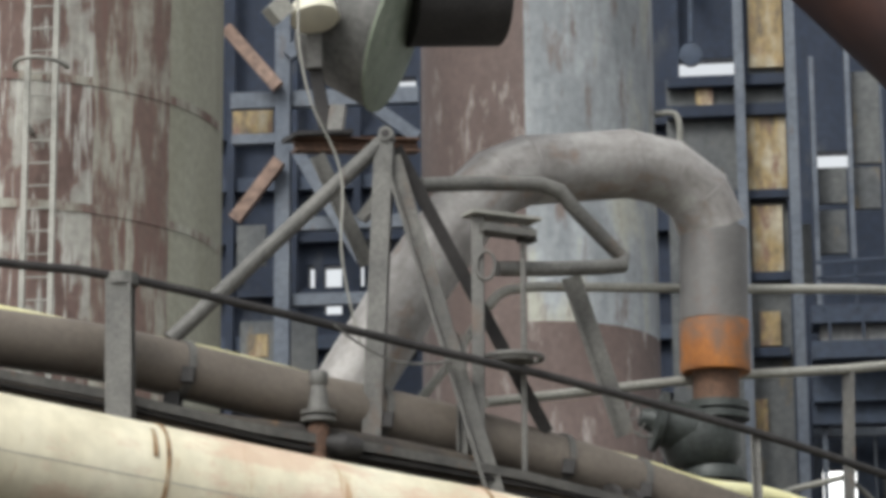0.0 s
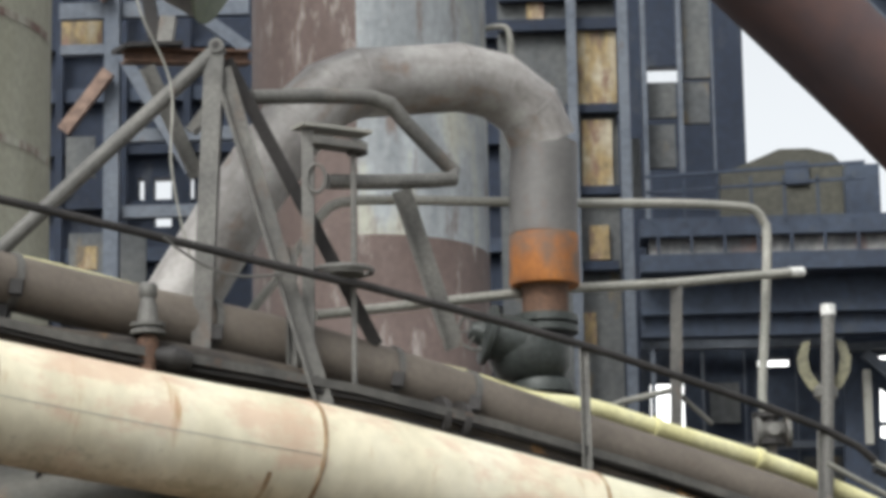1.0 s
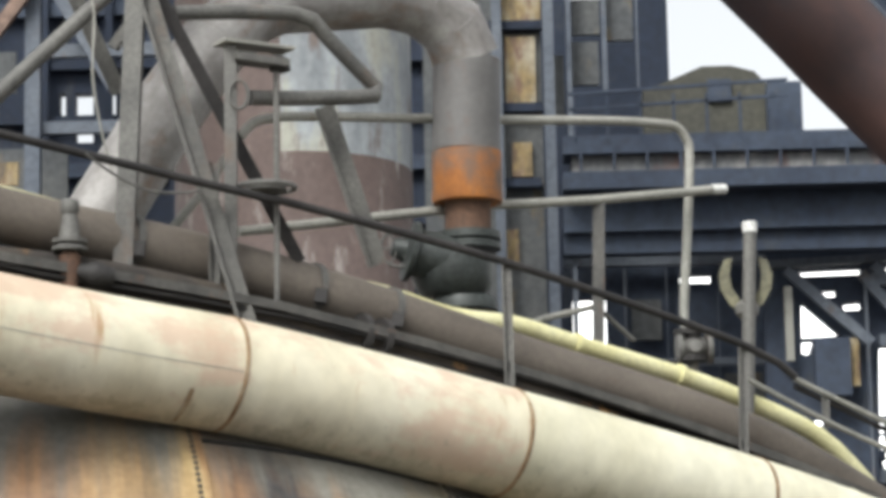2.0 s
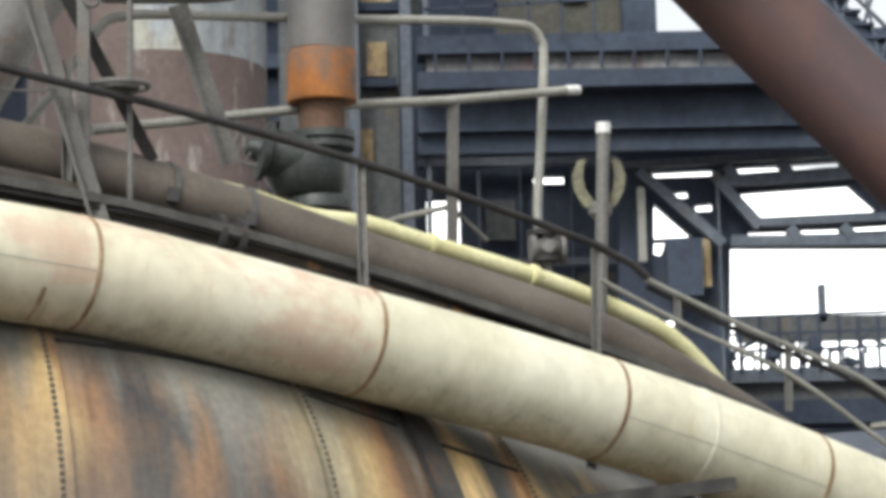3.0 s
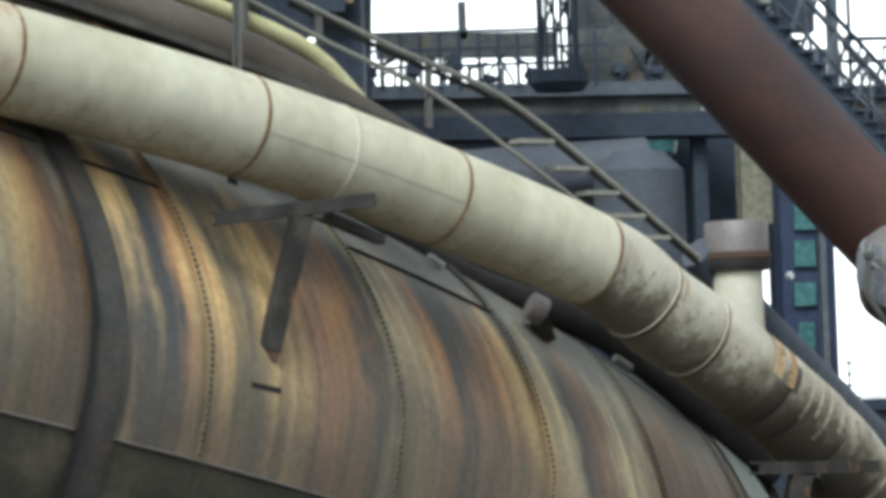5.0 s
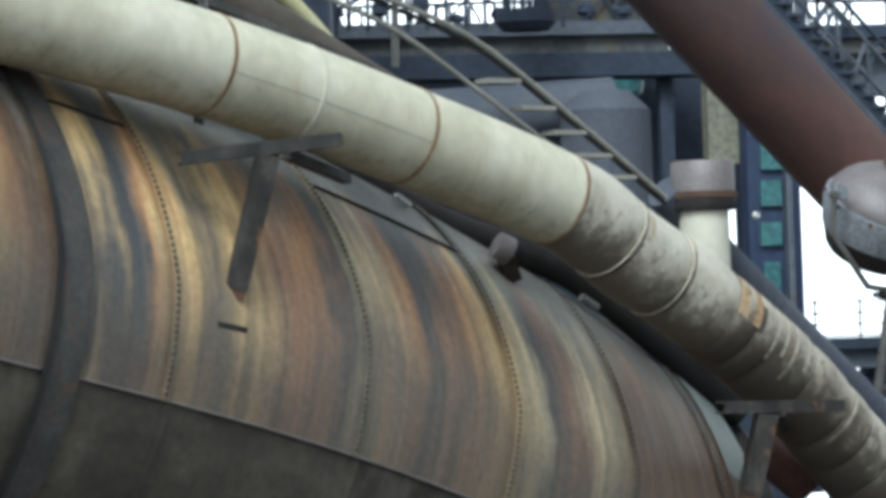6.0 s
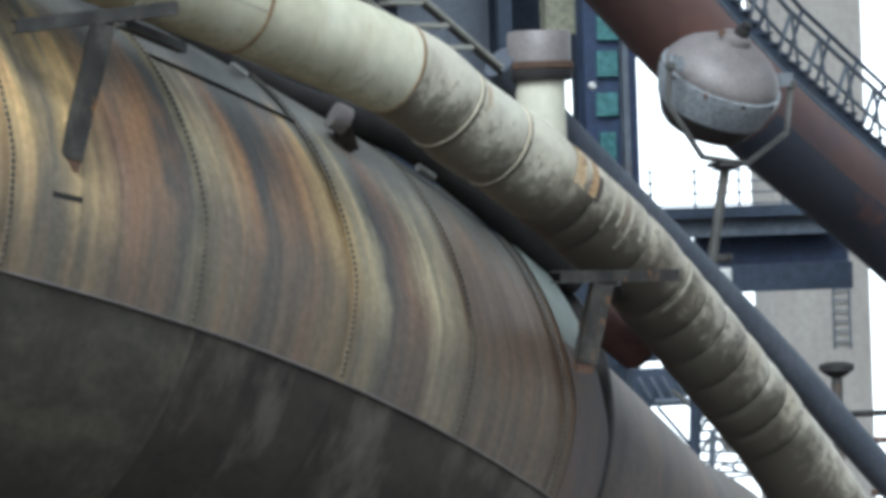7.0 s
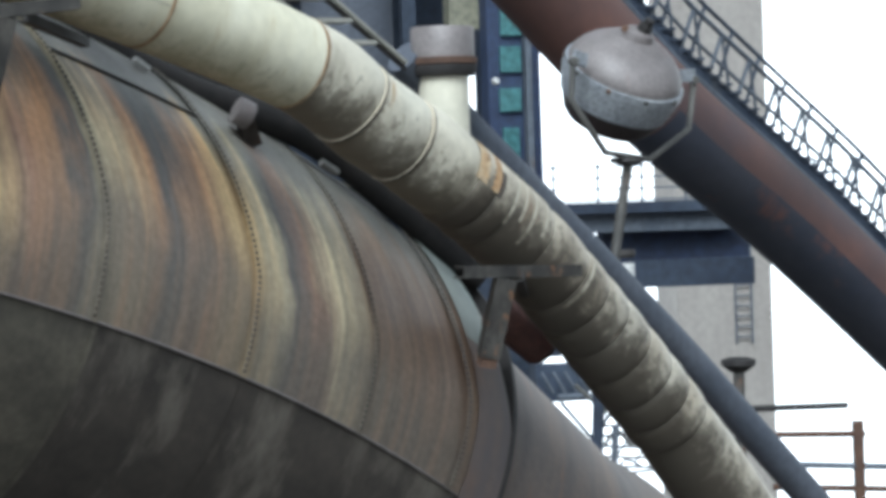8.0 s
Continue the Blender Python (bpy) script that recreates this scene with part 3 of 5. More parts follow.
part("rust_patch", sweep(bmesh.new(), cut(pale_line, rp - 0.20, rp + 0.16), PALE_R + 0.008, 16, True, 22, 96), PATCH, pale_pipe, "orange-rusted patch plate")
part("rust_patch", sweep(bmesh.new(), cut(pale_line, rp + 0.15, rp + 0.22), PALE_R + 0.012, 14, True, 62, 98), SOOTBROWN, pale_pipe, "dark torn edge of the patch")

# T-shaped brackets that carry it on the main
def t_bracket(a, b, top, foot, mark):
    br = thing("pipe_bracket", "rusty grey steel T bracket standing on the gas main", "bracket", "brackets under the overhead pipe")
    part("crossbeam", bar(a, b, chan(0.16, 0.12, 0.02)), BRACKET, br)
    part("leg", bar(top, foot, chan(0.2, 0.2, 0.03), up=(0, -1, 0)), BRACKET, br, "rust-streaked channel leg")
    part("end_plate", bar(b, tuple(V(b) + (V(b) - V(a)).normalized() * 0.015), rect(0.14, 0.1)), DARK, br)
    f = V(foot)
    part("foot", bar(foot, tuple(f + (f - V(top)).normalized() * 0.1), rect(0.17, 0.17), up=(0, -1, 0)), RUST, br)
    part("brace", bar(tuple(V(top) + V(0.15, 0.05, 0.0)), mark, ell(0.09, 0.09, 0.015)), DARK, br)
    return br

t_bracket((1.73, 26.03, 15.79), (3.13, 26.29, 15.94), (2.50, 26.12, 15.82), (2.21, 26.40, 14.69), (3.40, 28.01, 15.70))
t_bracket((7.08, 28.90, 13.45), (8.48, 29.66, 13.41), (7.60, 29.14, 13.38), (7.45, 29.34, 12.60), (8.45, 31.39, 12.96))
pad = thing("bracket_pad", "thin dark welded pad on the gas main plate", "pad")
part("pad_strip", bar((2.01, 26.14, 14.37), (2.28, 26.38, 14.31), rect(0.04, 0.05)), DARK, pad)

# ---- walkway along the main: deck, edge channel, railing ----
walkway = thing("walkway", "steel walkway along the gas main with a grey edge channel", "walkway")
edge_line = spline([(-7.10, 21.13, 18.72), (-5.65, 22.07, 18.66), (-3.58, 23.42, 18.35), (-2.21, 24.31, 18.24), (-0.01, 25.74, 17.82), (2.01, 27.06, 17.29), (3.69, 28.15, 16.72)], 0.4)
for p, q in zip(edge_line[::3], edge_line[3::3] + [edge_line[-1]]):
    if (q - p).length > 0.01:
        part("edge_channel", bar(p, q, chan(0.05, 0.075, 0.012)), STEEL, walkway)
        # near-black deck and strip stand in for the shade under the edge channel
        part("deck_plate", bar(p + V(0, 0.5, -0.1), q + V(0, 0.5, -0.1), rect(0.85, 0.03)), SOOT_SHADE, walkway)
        part("toe_shadow_rail", bar(p + V(0, 0.06, -0.19), q + V(0, 0.06, -0.19), rect(0.05, 0.10)), SOOT_SHADE, walkway)
for p in edge_line[2::6]:
    part("stanchion", bar(p + V(0, 0.4, -0.1), p + V(0, 0.4, -1.1), ell(0.09, 0.09, 0.012)), DARK, walkway)

railing = thing("railing", "dark tubular handrail on grey posts beside the walkway", "railing")
rail_line = spline([(-7.12, 21.07, 19.60), (-5.66, 22.02, 19.50), (-4.78, 22.59, 19.48), (-2.53, 24.06, 19.15), (-1.87, 24.48, 19.05), (-1.81, 24.52, 19.05), (0.01, 25.71, 18.71), (2.07, 27.04, 18.17), (2.56, 27.36, 17.91)], 0.3)
part("top_rail", tube(rail_line, 0.037, 10), DARK, railing)
part("post", bar((-4.85, 22.55, 19.51), (-4.83, 22.56, 18.30), chan(0.20, 0.18, 0.03), up=(0, -1, 0)), GREY, railing, "broad grey channel post")
part("post_cap", turned((-4.84, 22.56, 19.45), (0, 0, 1), [(-0.03, 0.13), (0.06, 0.13), (0.07, 0.1)], 12), GREY, railing)
for p, q in (((-0.02, 25.69, 18.71), (-0.01, 25.69, 17.56)), ((2.08, 27.05, 18.17), (2.05, 27.03, 17.17))):
    part("post", bar(p, q, ell(0.085, 0.085, 0.014)), GREY, railing)
cable = [(-3.32, 23.50, 19.27), (-3.12, 23.63, 19.13), (-2.86, 23.80, 19.02), (-2.61, 23.96, 19.03), (-2.44, 24.08, 19.07)]
part("sagging_cable", tube(spline(cable, 0.1), 0.012, 6), GREY, railing)

# stair that carries the walkway down along the bend
stair = thing("stair", "narrow steel stair with pale worn handrail and stringers", "stair")
upper = spline([(2.56, 27.42, 17.90), (3.63, 28.11, 17.48), (4.69, 28.80, 17.11), (5.67, 29.43, 16.48), (6.92, 30.25, 15.57)], 0.3)
lower = spline([(2.10, 27.12, 17.87), (2.95, 27.67, 17.49), (3.97, 28.33, 17.09), (4.97, 28.98, 16.46), (6.34, 29.87, 15.57)], 0.3)
part("handrail", tube(upper, 0.028, 8), PALE, stair)
# dark copy of the rail, added to draw its shaded underside
part("rail_shade_tube", tube([q + V(0.0, 0.05, -0.06) for q in upper], 0.026, 8), DARK, stair)
part("stringer", tube(lower, 0.026, 8), PALE, stair)
for p in [(4.85, 28.95, 16.67), (5.23, 29.20, 16.42), (5.57, 29.42, 16.19), (5.86, 29.61, 15.97), (6.14, 29.79, 15.76)]:
    p = V(p)
    part("tread", bar(p, p + V(0.36, 0.16, 0.0), rect(0.22, 0.045)), PALE, stair)
for p, q in (((3.95, 28.32, 17.38), (3.93, 28.30, 16.76)), ((2.85, 27.60, 17.81), (2.85, 27.60, 17.47))):
    part("stair_post", bar(p, q, ell(0.07, 0.07, 0.012)), GREY, stair)

# ---- pipes laid beside the walkway ----
brown = thing("brown_pipe", "matt brown service pipe held by strap clamps", "pipe")
brown_line = spline([(-7.27, 21.58, 19.14), (-5.78, 22.54, 19.03), (-5.00, 23.05, 18.98), (-3.62, 23.95, 18.76), (-2.62, 24.60, 18.62), (-1.61, 25.25, 18.41), (-0.99, 25.66, 18.26), (-0.01, 26.29, 17.99), (2.05, 27.63, 17.44), (3.51, 28.58, 16.73), (4.26, 29.07, 16.31)], 0.3)
part("pipe_barrel", tube(brown_line, 0.225, 28), BROWN, brown)
for x in (-4.52, -3.07, -1.66, -1.04):
    d = along_x(brown_line, x)
    c = cut(brown_line, d - 0.03, d + 0.03)
    clamp = part("strap_clamp", sweep(bmesh.new(), c, 0.245, 28, True), GREY, brown)
    t, m, s = frames(c)[0]
    q = c[0] + s * 0.25 - m * 0.03
    part("bolt", bar(q, q - m * 0.12, rect(0.1, 0.07), up=(0, -1, 0)), DARK, clamp)
    part("saddle", bar(c[0] - m * 0.2, c[0] - m * 0.75, rect(0.12, 0.2), up=(0, -1, 0)), DARK, clamp)
lagged = thing("lagged_pipe", "rust-flecked lagged pipe below the walkway edge", "pipe")
lag_line = spline([(-6.80, 21.53, 18.67), (-4.93, 22.75, 18.44), (-3.24, 23.85, 18.35), (-2.25, 24.48, 18.21), (-2.23, 24.50, 18.16), (-1.07, 25.25, 17.98), (0.06, 25.99, 17.67), (1.55, 26.96, 17.17), (3.15, 28.00, 16.71)], 0.3)
part("lagging", tube(lag_line, 0.13, 16), surface("rusty_lagging", [(0.03, 0.026, 0.024), (0.075, 0.06, 0.045)], (3, 3, 3), 20, 0.85, 0, 0.4, "Object", ((0.32, 0.17, 0.06), (2.2, 2.2, 2.2), 0.58, 0.70), 0.4), lagged)
for x in (-1.25, -1.09):
    d = along_x(lag_line, x)
    part("flange", sweep(bmesh.new(), cut(lag_line, d - 0.03, d + 0.03), 0.2, 20, True), DARK, lagged)
yellow = thing("yellow_pipe", "pale yellow gas pipe running down behind the brown pipe", "pipe")
yel_line = spline([(-7.03, 22.18, 19.45), (-5.81, 22.98, 19.29), (-4.25, 23.99, 19.10), (-2.66, 25.02, 18.78), (-1.73, 25.62, 18.62), (-1.07, 26.05, 18.52), (-0.52, 26.41, 18.38), (0.03, 26.77, 18.35), (0.54, 27.10, 18.23), (1.55, 27.76, 18.00), (2.09, 28.11, 17.84), (2.85, 28.60, 17.54), (3.32, 28.91, 17.12), (3.54, 29.05, 16.86)], 0.2)
part("pipe_barrel", tube(yel_line, [0.085] * len(yel_line), 16), YELLOW, yellow)
for x in (0.60, 1.54):
    d = along_x(yel_line, x)
    part("collar", sweep(bmesh.new(), cut(yel_line, d - 0.03, d + 0.03), 0.105, 16, True), YELLOW, yellow)

# ---- gooseneck duct ----
goose = thing("gooseneck_duct", "grey mitred gooseneck duct with an orange rusted collar", "duct")
goose_nodes = [(-3.53, 25.31, 18.96), (-2.92, 25.70, 20.12), (-2.54, 25.95, 20.76), (-2.23, 26.15, 21.12), (-1.99, 26.31, 21.26), (-1.10, 26.88, 21.45), (-0.75, 27.11, 21.42), (-0.47, 27.29, 21.23), (-0.34, 27.38, 20.92), (-0.36, 27.36, 20.05)]
part("mitred_barrel", tube(goose_nodes[:9], 0.315, 32), DUCT, goose)
part("straight_leg", tube(goose_nodes[8:], 0.313, 32), DUCT_DARK, goose, "darker grey straight leg")
gn = [V(q) for q in goose_nodes]
for i in range(2, 8):
    t = (gn[i + 1] - gn[i - 1]).normalized()
    part("mitre_seam", tube([gn[i] - t * 0.008, gn[i] + t * 0.008], 0.319, 32), DUCT, goose)
part("rusted_collar", turned(goose_nodes[-1], (0, 0, -1), [(0, 0.32), (0.45, 0.325), (0.47, 0.315)], 32), ORANGE, goose, "bright orange rusted collar")
gb = gn[-1]
part("neck", turned(gb + V(0, 0, -0.47), (0, 0, -1), [(0, 0.22), (0.02, 0.215), (0.28, 0.21)], 24), RUST, goose)
valve = thing("gate_valve", "green-black cast gate valve below the gooseneck duct", "valve")
vb = gb + V(0, 0, -0.75)
part("upper_flange", turned(vb, (0, 0, -1), [(0, 0.30), (0.07, 0.30), (0.07, 0.24), (0.1, 0.24), (0.1, 0.3), (0.16, 0.3)], 24), VALVE, valve)
part("valve_body", turned(vb + V(-0.12, 0, -0.16), (-0.12, 0, -1), [(0, 0.24), (0.08, 0.36), (0.28, 0.38), (0.42, 0.30), (0.46, 0.24)], 24), VALVE, valve)
part("side_bonnet", turned(vb + V(-0.1, -0.1, -0.30), (-1, -0.25, 0.25), [(0.1, 0.24), (0.40, 0.22), (0.42, 0.28), (0.47, 0.28), (0.5, 0.12), (0.62, 0.08)], 20), VALVE, valve)
part("lower_flange", turned(vb + V(-0.05, 0, -0.60), (0, 0, -1), [(0, 0.28), (0.06, 0.31), (0.12, 0.31), (0.13, 0.2), (0.5, 0.2)], 24), VALVE, valve)
ring = [vb + V(-0.62 + 0.17 * math.cos(a), -0.3, -0.18 + 0.17 * math.sin(a)) for a in (2 * math.pi * k / 20 for k in range(21))]
part("handwheel", tube(ring, 0.016, 6, False, up=(0, 1, 0)), GREY, valve)
for k in range(3):
    a = math.pi * k / 3
    part("spoke", tube([vb + V(-0.62 + 0.17 * math.cos(a), -0.3, -0.18 + 0.17 * math.sin(a)), vb + V(-0.62 - 0.17 * math.cos(a), -0.3, -0.18 - 0.17 * math.sin(a))], 0.01, 6), GREY, valve)

# ---- trestle frame that stands over the walkway ----
trestle = thing("trestle_frame", "grey steel A-frame of tubes and angles over the pipes", "frame")
apex = (-2.97, 24.17, 21.00)
part("back_stay", tube([apex, (-4.62, 23.39, 19.16)], 0.066, 14), GREY, trestle)
part("king_post", bar((-2.99, 24.15, 20.94), (-3.09, 24.09, 18.46), chan(0.155, 0.15, 0.02), up=(0, -1, 0)), GREY, trestle)
part("front_leg", bar((-2.93, 24.10, 20.82), (-2.10, 24.34, 17.95), ell(0.15, 0.13, 0.03), up=(0, -1, 0)), GREY, trestle)
part("dark_strut", bar((-2.91, 24.26, 20.93), (-1.74, 25.02, 18.64), chan(0.11, 0.10, 0.02), up=(0, -1, 0)), DARK, trestle, "black channel strut")
part("apex_socket", turned(tuple(V(apex) + V(0.0, -0.12, 0)), (0, 1, 0), [(0, 0.03), (0.0, 0.062), (0.2, 0.062)], 16), GREY, trestle)
# solid dark disc paints the shaded bore of the socket
part("apex_hole_shade", turned(tuple(V(apex) + V(0.0, -0.125, 0)), (0, 1, 0), [(0, 0.034), (0.004, 0.034)], 16), DARK, trestle)
part("hoop", tube(spline([(-2.72, 24.43, 20.65), (-2.25, 24.74, 20.73), (-1.77, 25.05, 20.79)], 0.2) + [V(q) for q in [(-1.61, 25.15, 20.75), (-1.52, 25.21, 20.64), (-1.29, 25.36, 20.41), (-1.09, 25.49, 20.22)]] + [V(q) for q in [(-1.10, 25.28, 20.11), (-1.29, 25.16, 20.07), (-1.75, 24.86, 20.00), (-2.11, 24.63, 19.96)]], 0.066, 14), GREY, trestle, "bent tube hoop")
part("angle_prop", bar((-1.53, 25.20, 20.01), (-1.11, 25.48, 18.68), ell(0.17, 0.16, 0.03), up=(0, -1, 0)), GREY, trestle)
part("inner_stay", bar((-3.56, 24.18, 20.87), (-3.17, 24.44, 19.98), ell(0.13, 0.1, 0.02), up=(0, -1, 0)), GREY, trestle)
part("cross_stay", bar((-3.22, 24.41, 20.38), (-3.00, 24.55, 20.73), ell(0.11, 0.1, 0.02), up=(0, -1, 0)), GREY, trestle)

gear = thing("gate_gear", "small valve stand with plate top, spindle and handwheel", "valve stand")
part("stand_post", bar((-2.25, 24.44, 20.36), (-2.26, 24.43, 18.06), chan(0.10, 0.09, 0.015), up=(0, -1, 0)), GREY, gear)
part("second_post", bar((-2.39, 24.40, 19.37), (-2.39, 24.39, 18.10), ell(0.08, 0.08, 0.012), up=(0, -1, 0)), GREY, gear)
part("spindle", tube([(-1.89, 24.62, 20.32), (-1.90, 24.61, 17.99)], 0.024, 8), GREY, gear)
part("top_plate", bar((-2.34, 24.38, 20.38), (-1.79, 24.74, 20.38), rect(0.24, 0.025)), PALE, gear)
part("plate_lip", bar((-2.23, 24.40, 20.25), (-1.82, 24.66, 20.24), rect(0.2, 0.06)), GREY, gear)
part("bearing", turned((-1.86, 24.64, 20.30), (0, 0, -1), [(0, 0.06), (0.06, 0.065), (0.06, 0.09), (0.11, 0.09), (0.13, 0.04)], 14), DARK, gear)
wc = V((-1.98, 24.56, 19.18))
part("handwheel", tube([wc + V(0.24 * math.cos(a), 0.24 * math.sin(a), 0.0) for a in (2 * math.pi * k / 24 for k in range(25))], 0.025, 8, False), GREY, gear)
part("wheel_plate", turned(wc + V(0, 0, 0.02), (0, 0, -1), [(0, 0.05), (0.01, 0.17), (0.05, 0.17), (0.07, 0.06)], 18), GREY, gear)
rc = V((-2.18, 24.38, 19.93))
part("eye_ring", tube([rc + V(0.075 * math.cos(a), 0, 0.12 * math.sin(a)) for a in (2 * math.pi * k / 18 for k in range(19))], 0.018, 6, False, up=(0, 1, 0)), GREY, gear)

stop = thing("drain_valve", "small grey drain valve with a rusty body on the lagged pipe", "valve")
sv = V((-3.45, 23.56, 18.26))
part("rust_body", turned(sv, (0, 0, 1), [(-0.12, 0.07), (0.0, 0.07), (0.08, 0.09), (0.2, 0.09), (0.23, 0.06)], 16), RUST, stop)
part("flange", turned(sv + V(0, 0, 0.24), (0, 0, 1), [(0, 0.14), (0.03, 0.14), (0.03, 0.1), (0.06, 0.1), (0.06, 0.14), (0.09, 0.14)], 18), GREY, stop)
part("bonnet", turned(sv + V(0, 0, 0.33), (0, 0, 1), [(0, 0.09), (0.15, 0.07), (0.2, 0.06), (0.22, 0.075), (0.30, 0.075), (0.32, 0.06)], 16), GREY, stop)
part("side_elbow", turned(sv + V(0.05, 0, 0.08), (1, 0.3, -0.15), [(0, 0.06), (0.1, 0.08), (0.13, 0.1), (0.17, 0.1), (0.3, 0.07)], 16), DARK, stop)

# ---- rear rails and vent standpipes ----
rear = thing("rear_railing", "weathered grey pipe rails behind the brown pipe", "railing")
part("upper_rail", tube(spline([(-2.36, 26.47, 20.05), (-2.25, 26.54, 20.19), (-2.08, 26.65, 20.26), (-1.69, 26.90, 20.32), (-0.17, 27.89, 20.48), (0.92, 28.60, 20.61), (1.48, 28.96, 20.65), (1.67, 29.09, 20.64), (1.76, 29.15, 20.53), (1.79, 29.16, 20.38), (1.74, 29.13, 19.59), (1.68, 29.10, 18.81), (1.70, 29.02, 18.50)], 0.15) , 0.045, 12), PALE, rear)
part("lower_rail", tube([(-2.36, 26.26, 19.15), (-0.19, 27.68, 19.62), (0.83, 28.34, 19.78), (2.00, 29.10, 20.01)], 0.045, 12), PALE, rear)
part("bright_end", tube([(1.99, 29.09, 20.01), (2.12, 29.18, 20.03)], 0.05, 12), BRIGHT, rear)
part("rusty_post", bar((0.87, 28.41, 19.80), (0.82, 28.38, 18.18), chan(0.11, 0.11, 0.02), up=(0, -1, 0)), STEEL, rear)
part("left_stay", tube([(-2.36, 26.47, 20.05), (-2.66, 26.27, 19.53), (-2.92, 26.10, 19.17)], 0.04, 8), PALE, rear)
part("lower_stay", tube([(-0.00, 27.90, 18.47), (0.32, 28.11, 18.62), (0.83, 28.44, 18.78)], 0.03, 8), PALE, rear)
part("drop_stay", tube([(0.85, 28.46, 18.75), (1.17, 28.66, 18.48)], 0.025, 8), GREY, rear)
rv = V((1.73, 28.72, 18.40))
vent_valve = thing("vent_valve", "round grey vent valve at the foot of the bent rail", "valve")
part("valve_body", turned(rv, (1, 0.1, 0.06), [(-0.13, 0.07), (-0.12, 0.10), (0.0, 0.125), (0.12, 0.10), (0.13, 0.07)], 20), STEEL, vent_valve)
for x in (-0.15, 0.13):
    part("flange", turned(rv + V(x, 0, 0.0), (1, 0.1, 0.06), [(0, 0.13), (0.0, 0.155), (0.045, 0.155), (0.045, 0.12)], 20), GREY, vent_valve)
part("bonnet", turned(rv + V(0, -0.02, 0.06), (0, -0.1, 1), [(0, 0.08), (0.08, 0.07), (0.08, 0.10), (0.12, 0.10), (0.13, 0.04), (0.2, 0.03)], 16), DARK, vent_valve)
part("cover_plate", turned(rv + V(0.02, -0.11, 0.0), (0, -1, 0.1), [(-0.02, 0.07), (0.03, 0.06), (0.04, 0.0)], 16), GREY, vent_valve)
part("pipe_stub", tube([rv + V(0, 0, -0.1), rv + V(0, 0, -0.6)], 0.05, 10), GREY, vent_valve)
part("top_flange", turned(rv + V(-0.05, 0, 0.13), (0, 0, 1), [(0, 0.13), (0.05, 0.13)], 14), DARK, vent_valve)
part("low_flange", turned(rv + V(0, 0, -0.13), (0, 0, 1), [(0, 0.15), (0.05, 0.15)], 14), DARK, vent_valve)
part("side_arm", bar(rv + V(-0.26, 0, -0.15), rv + V(0.05, 0, -0.10), rect(0.06, 0.05)), DARK, vent_valve)

vent = thing("vent_standpipe", "grey standpipe with bright top and two curved yellowed blades", "standpipe")
part("standpipe", tube([(2.26, 28.07, 19.39), (2.17, 28.01, 17.62)], [0.062, 0.062], 14), GREY, vent)
part("bright_cap", tube([(2.26, 28.07, 19.48), (2.26, 28.07, 19.38)], 0.07, 14), BRIGHT, vent, "bright bare metal top")
vp = V((2.21, 28.14, 18.92))
for sgn in (-1, 1):
    bl = bmesh.new()
    pr = [(0.06, -0.28), (0.16, -0.20), (0.235, -0.06), (0.25, 0.08), (0.20, 0.22), (0.12, 0.24), (0.15, 0.08), (0.13, -0.05), (0.06, -0.16)]
    fa = [bl.verts.new(vp + V(sgn * x, 0.0, z)) for x, z in pr]
    ba = [bl.verts.new(vp + V(sgn * x, 0.04, z)) for x, z in pr]
    k = len(pr)
    bl.faces.new(fa)
    bl.faces.new(ba[::-1])
    for i in range(k):
        bl.faces.new((fa[i], ba[i], ba[(i + 1) % k], fa[(i + 1) % k]))
    bmesh.ops.recalc_face_normals(bl, faces=bl.faces)
    part("blade", bl, surface("yellowed_blade", [(0.12, 0.115, 0.08), (0.20, 0.19, 0.12)], (3, 3, 3), 20, 0.7), vent, smooth=False)
part("blade_clamp", turned(vp + V(0, -0.03, -0.30), (0, 0, 1), [(-0.06, 0.05), (0, 0.11), (0.08, 0.11), (0.12, 0.07)], 14), GREY, vent)

# ---- flanged stub and sloping slate pipe behind the bend ----
stub = thing("flanged_stub", "pale flanged pipe stub with a rusty bolted joint", "pipe stub")
sb = V((7.71, 31.91, 15.59))
part("lower_barrel", turned(sb, (0, 0, -1), [(0.02, 0.27), (1.3, 0.27)], 28), CREAM, stub)
part("lower_flange", turned(sb, (0, 0, 1), [(-0.09, 0.33), (-0.03, 0.36), (0.03, 0.36)], 28), DARK, stub)
part("upper_flange", turned(sb, (0, 0, 1), [(0.04, 0.37), (0.11, 0.37), (0.11, 0.34)], 28), RUST, stub, "rust-edged flange")
part("upper_barrel", turned(sb, (0, 0, 1), [(0.11, 0.345), (0.42, 0.345), (0.44, 0.33)], 28), LAMPGREY, stub)
slate_pipe = thing("slate_pipe", "slate-blue sloping pipe behind the cream pipe", "pipe")
part("pipe_barrel", tube([(7.28, 31.93, 15.72), (8.11, 32.47, 14.93)] + [(9.80, 33.77, 13.53), (11.36, 34.78, 12.13), (13.01, 35.85, 10.55), (14.99, 37.14, 8.63)], 0.20, 24), SLATE, slate_pipe)
undr = thing("short_header", "dark red rusted header stub under the cream pipe", "pipe stub")
part("header_barrel", turned((8.35, 31.63, 12.80), (0.8, 0.2, -0.6), [(-0.3, 0.22), (0.38, 0.24), (0.46, 0.18), (0.48, 0.0)], 24), surface("dark_red_rust", [(0.06, 0.025, 0.02), (0.10, 0.04, 0.03)], (2, 2, 2), 20, 0.7), undr)
sooty = thing("sooty_header", "sooty header pipe behind the cream pipe, blackened to shade the gap", "pipe")
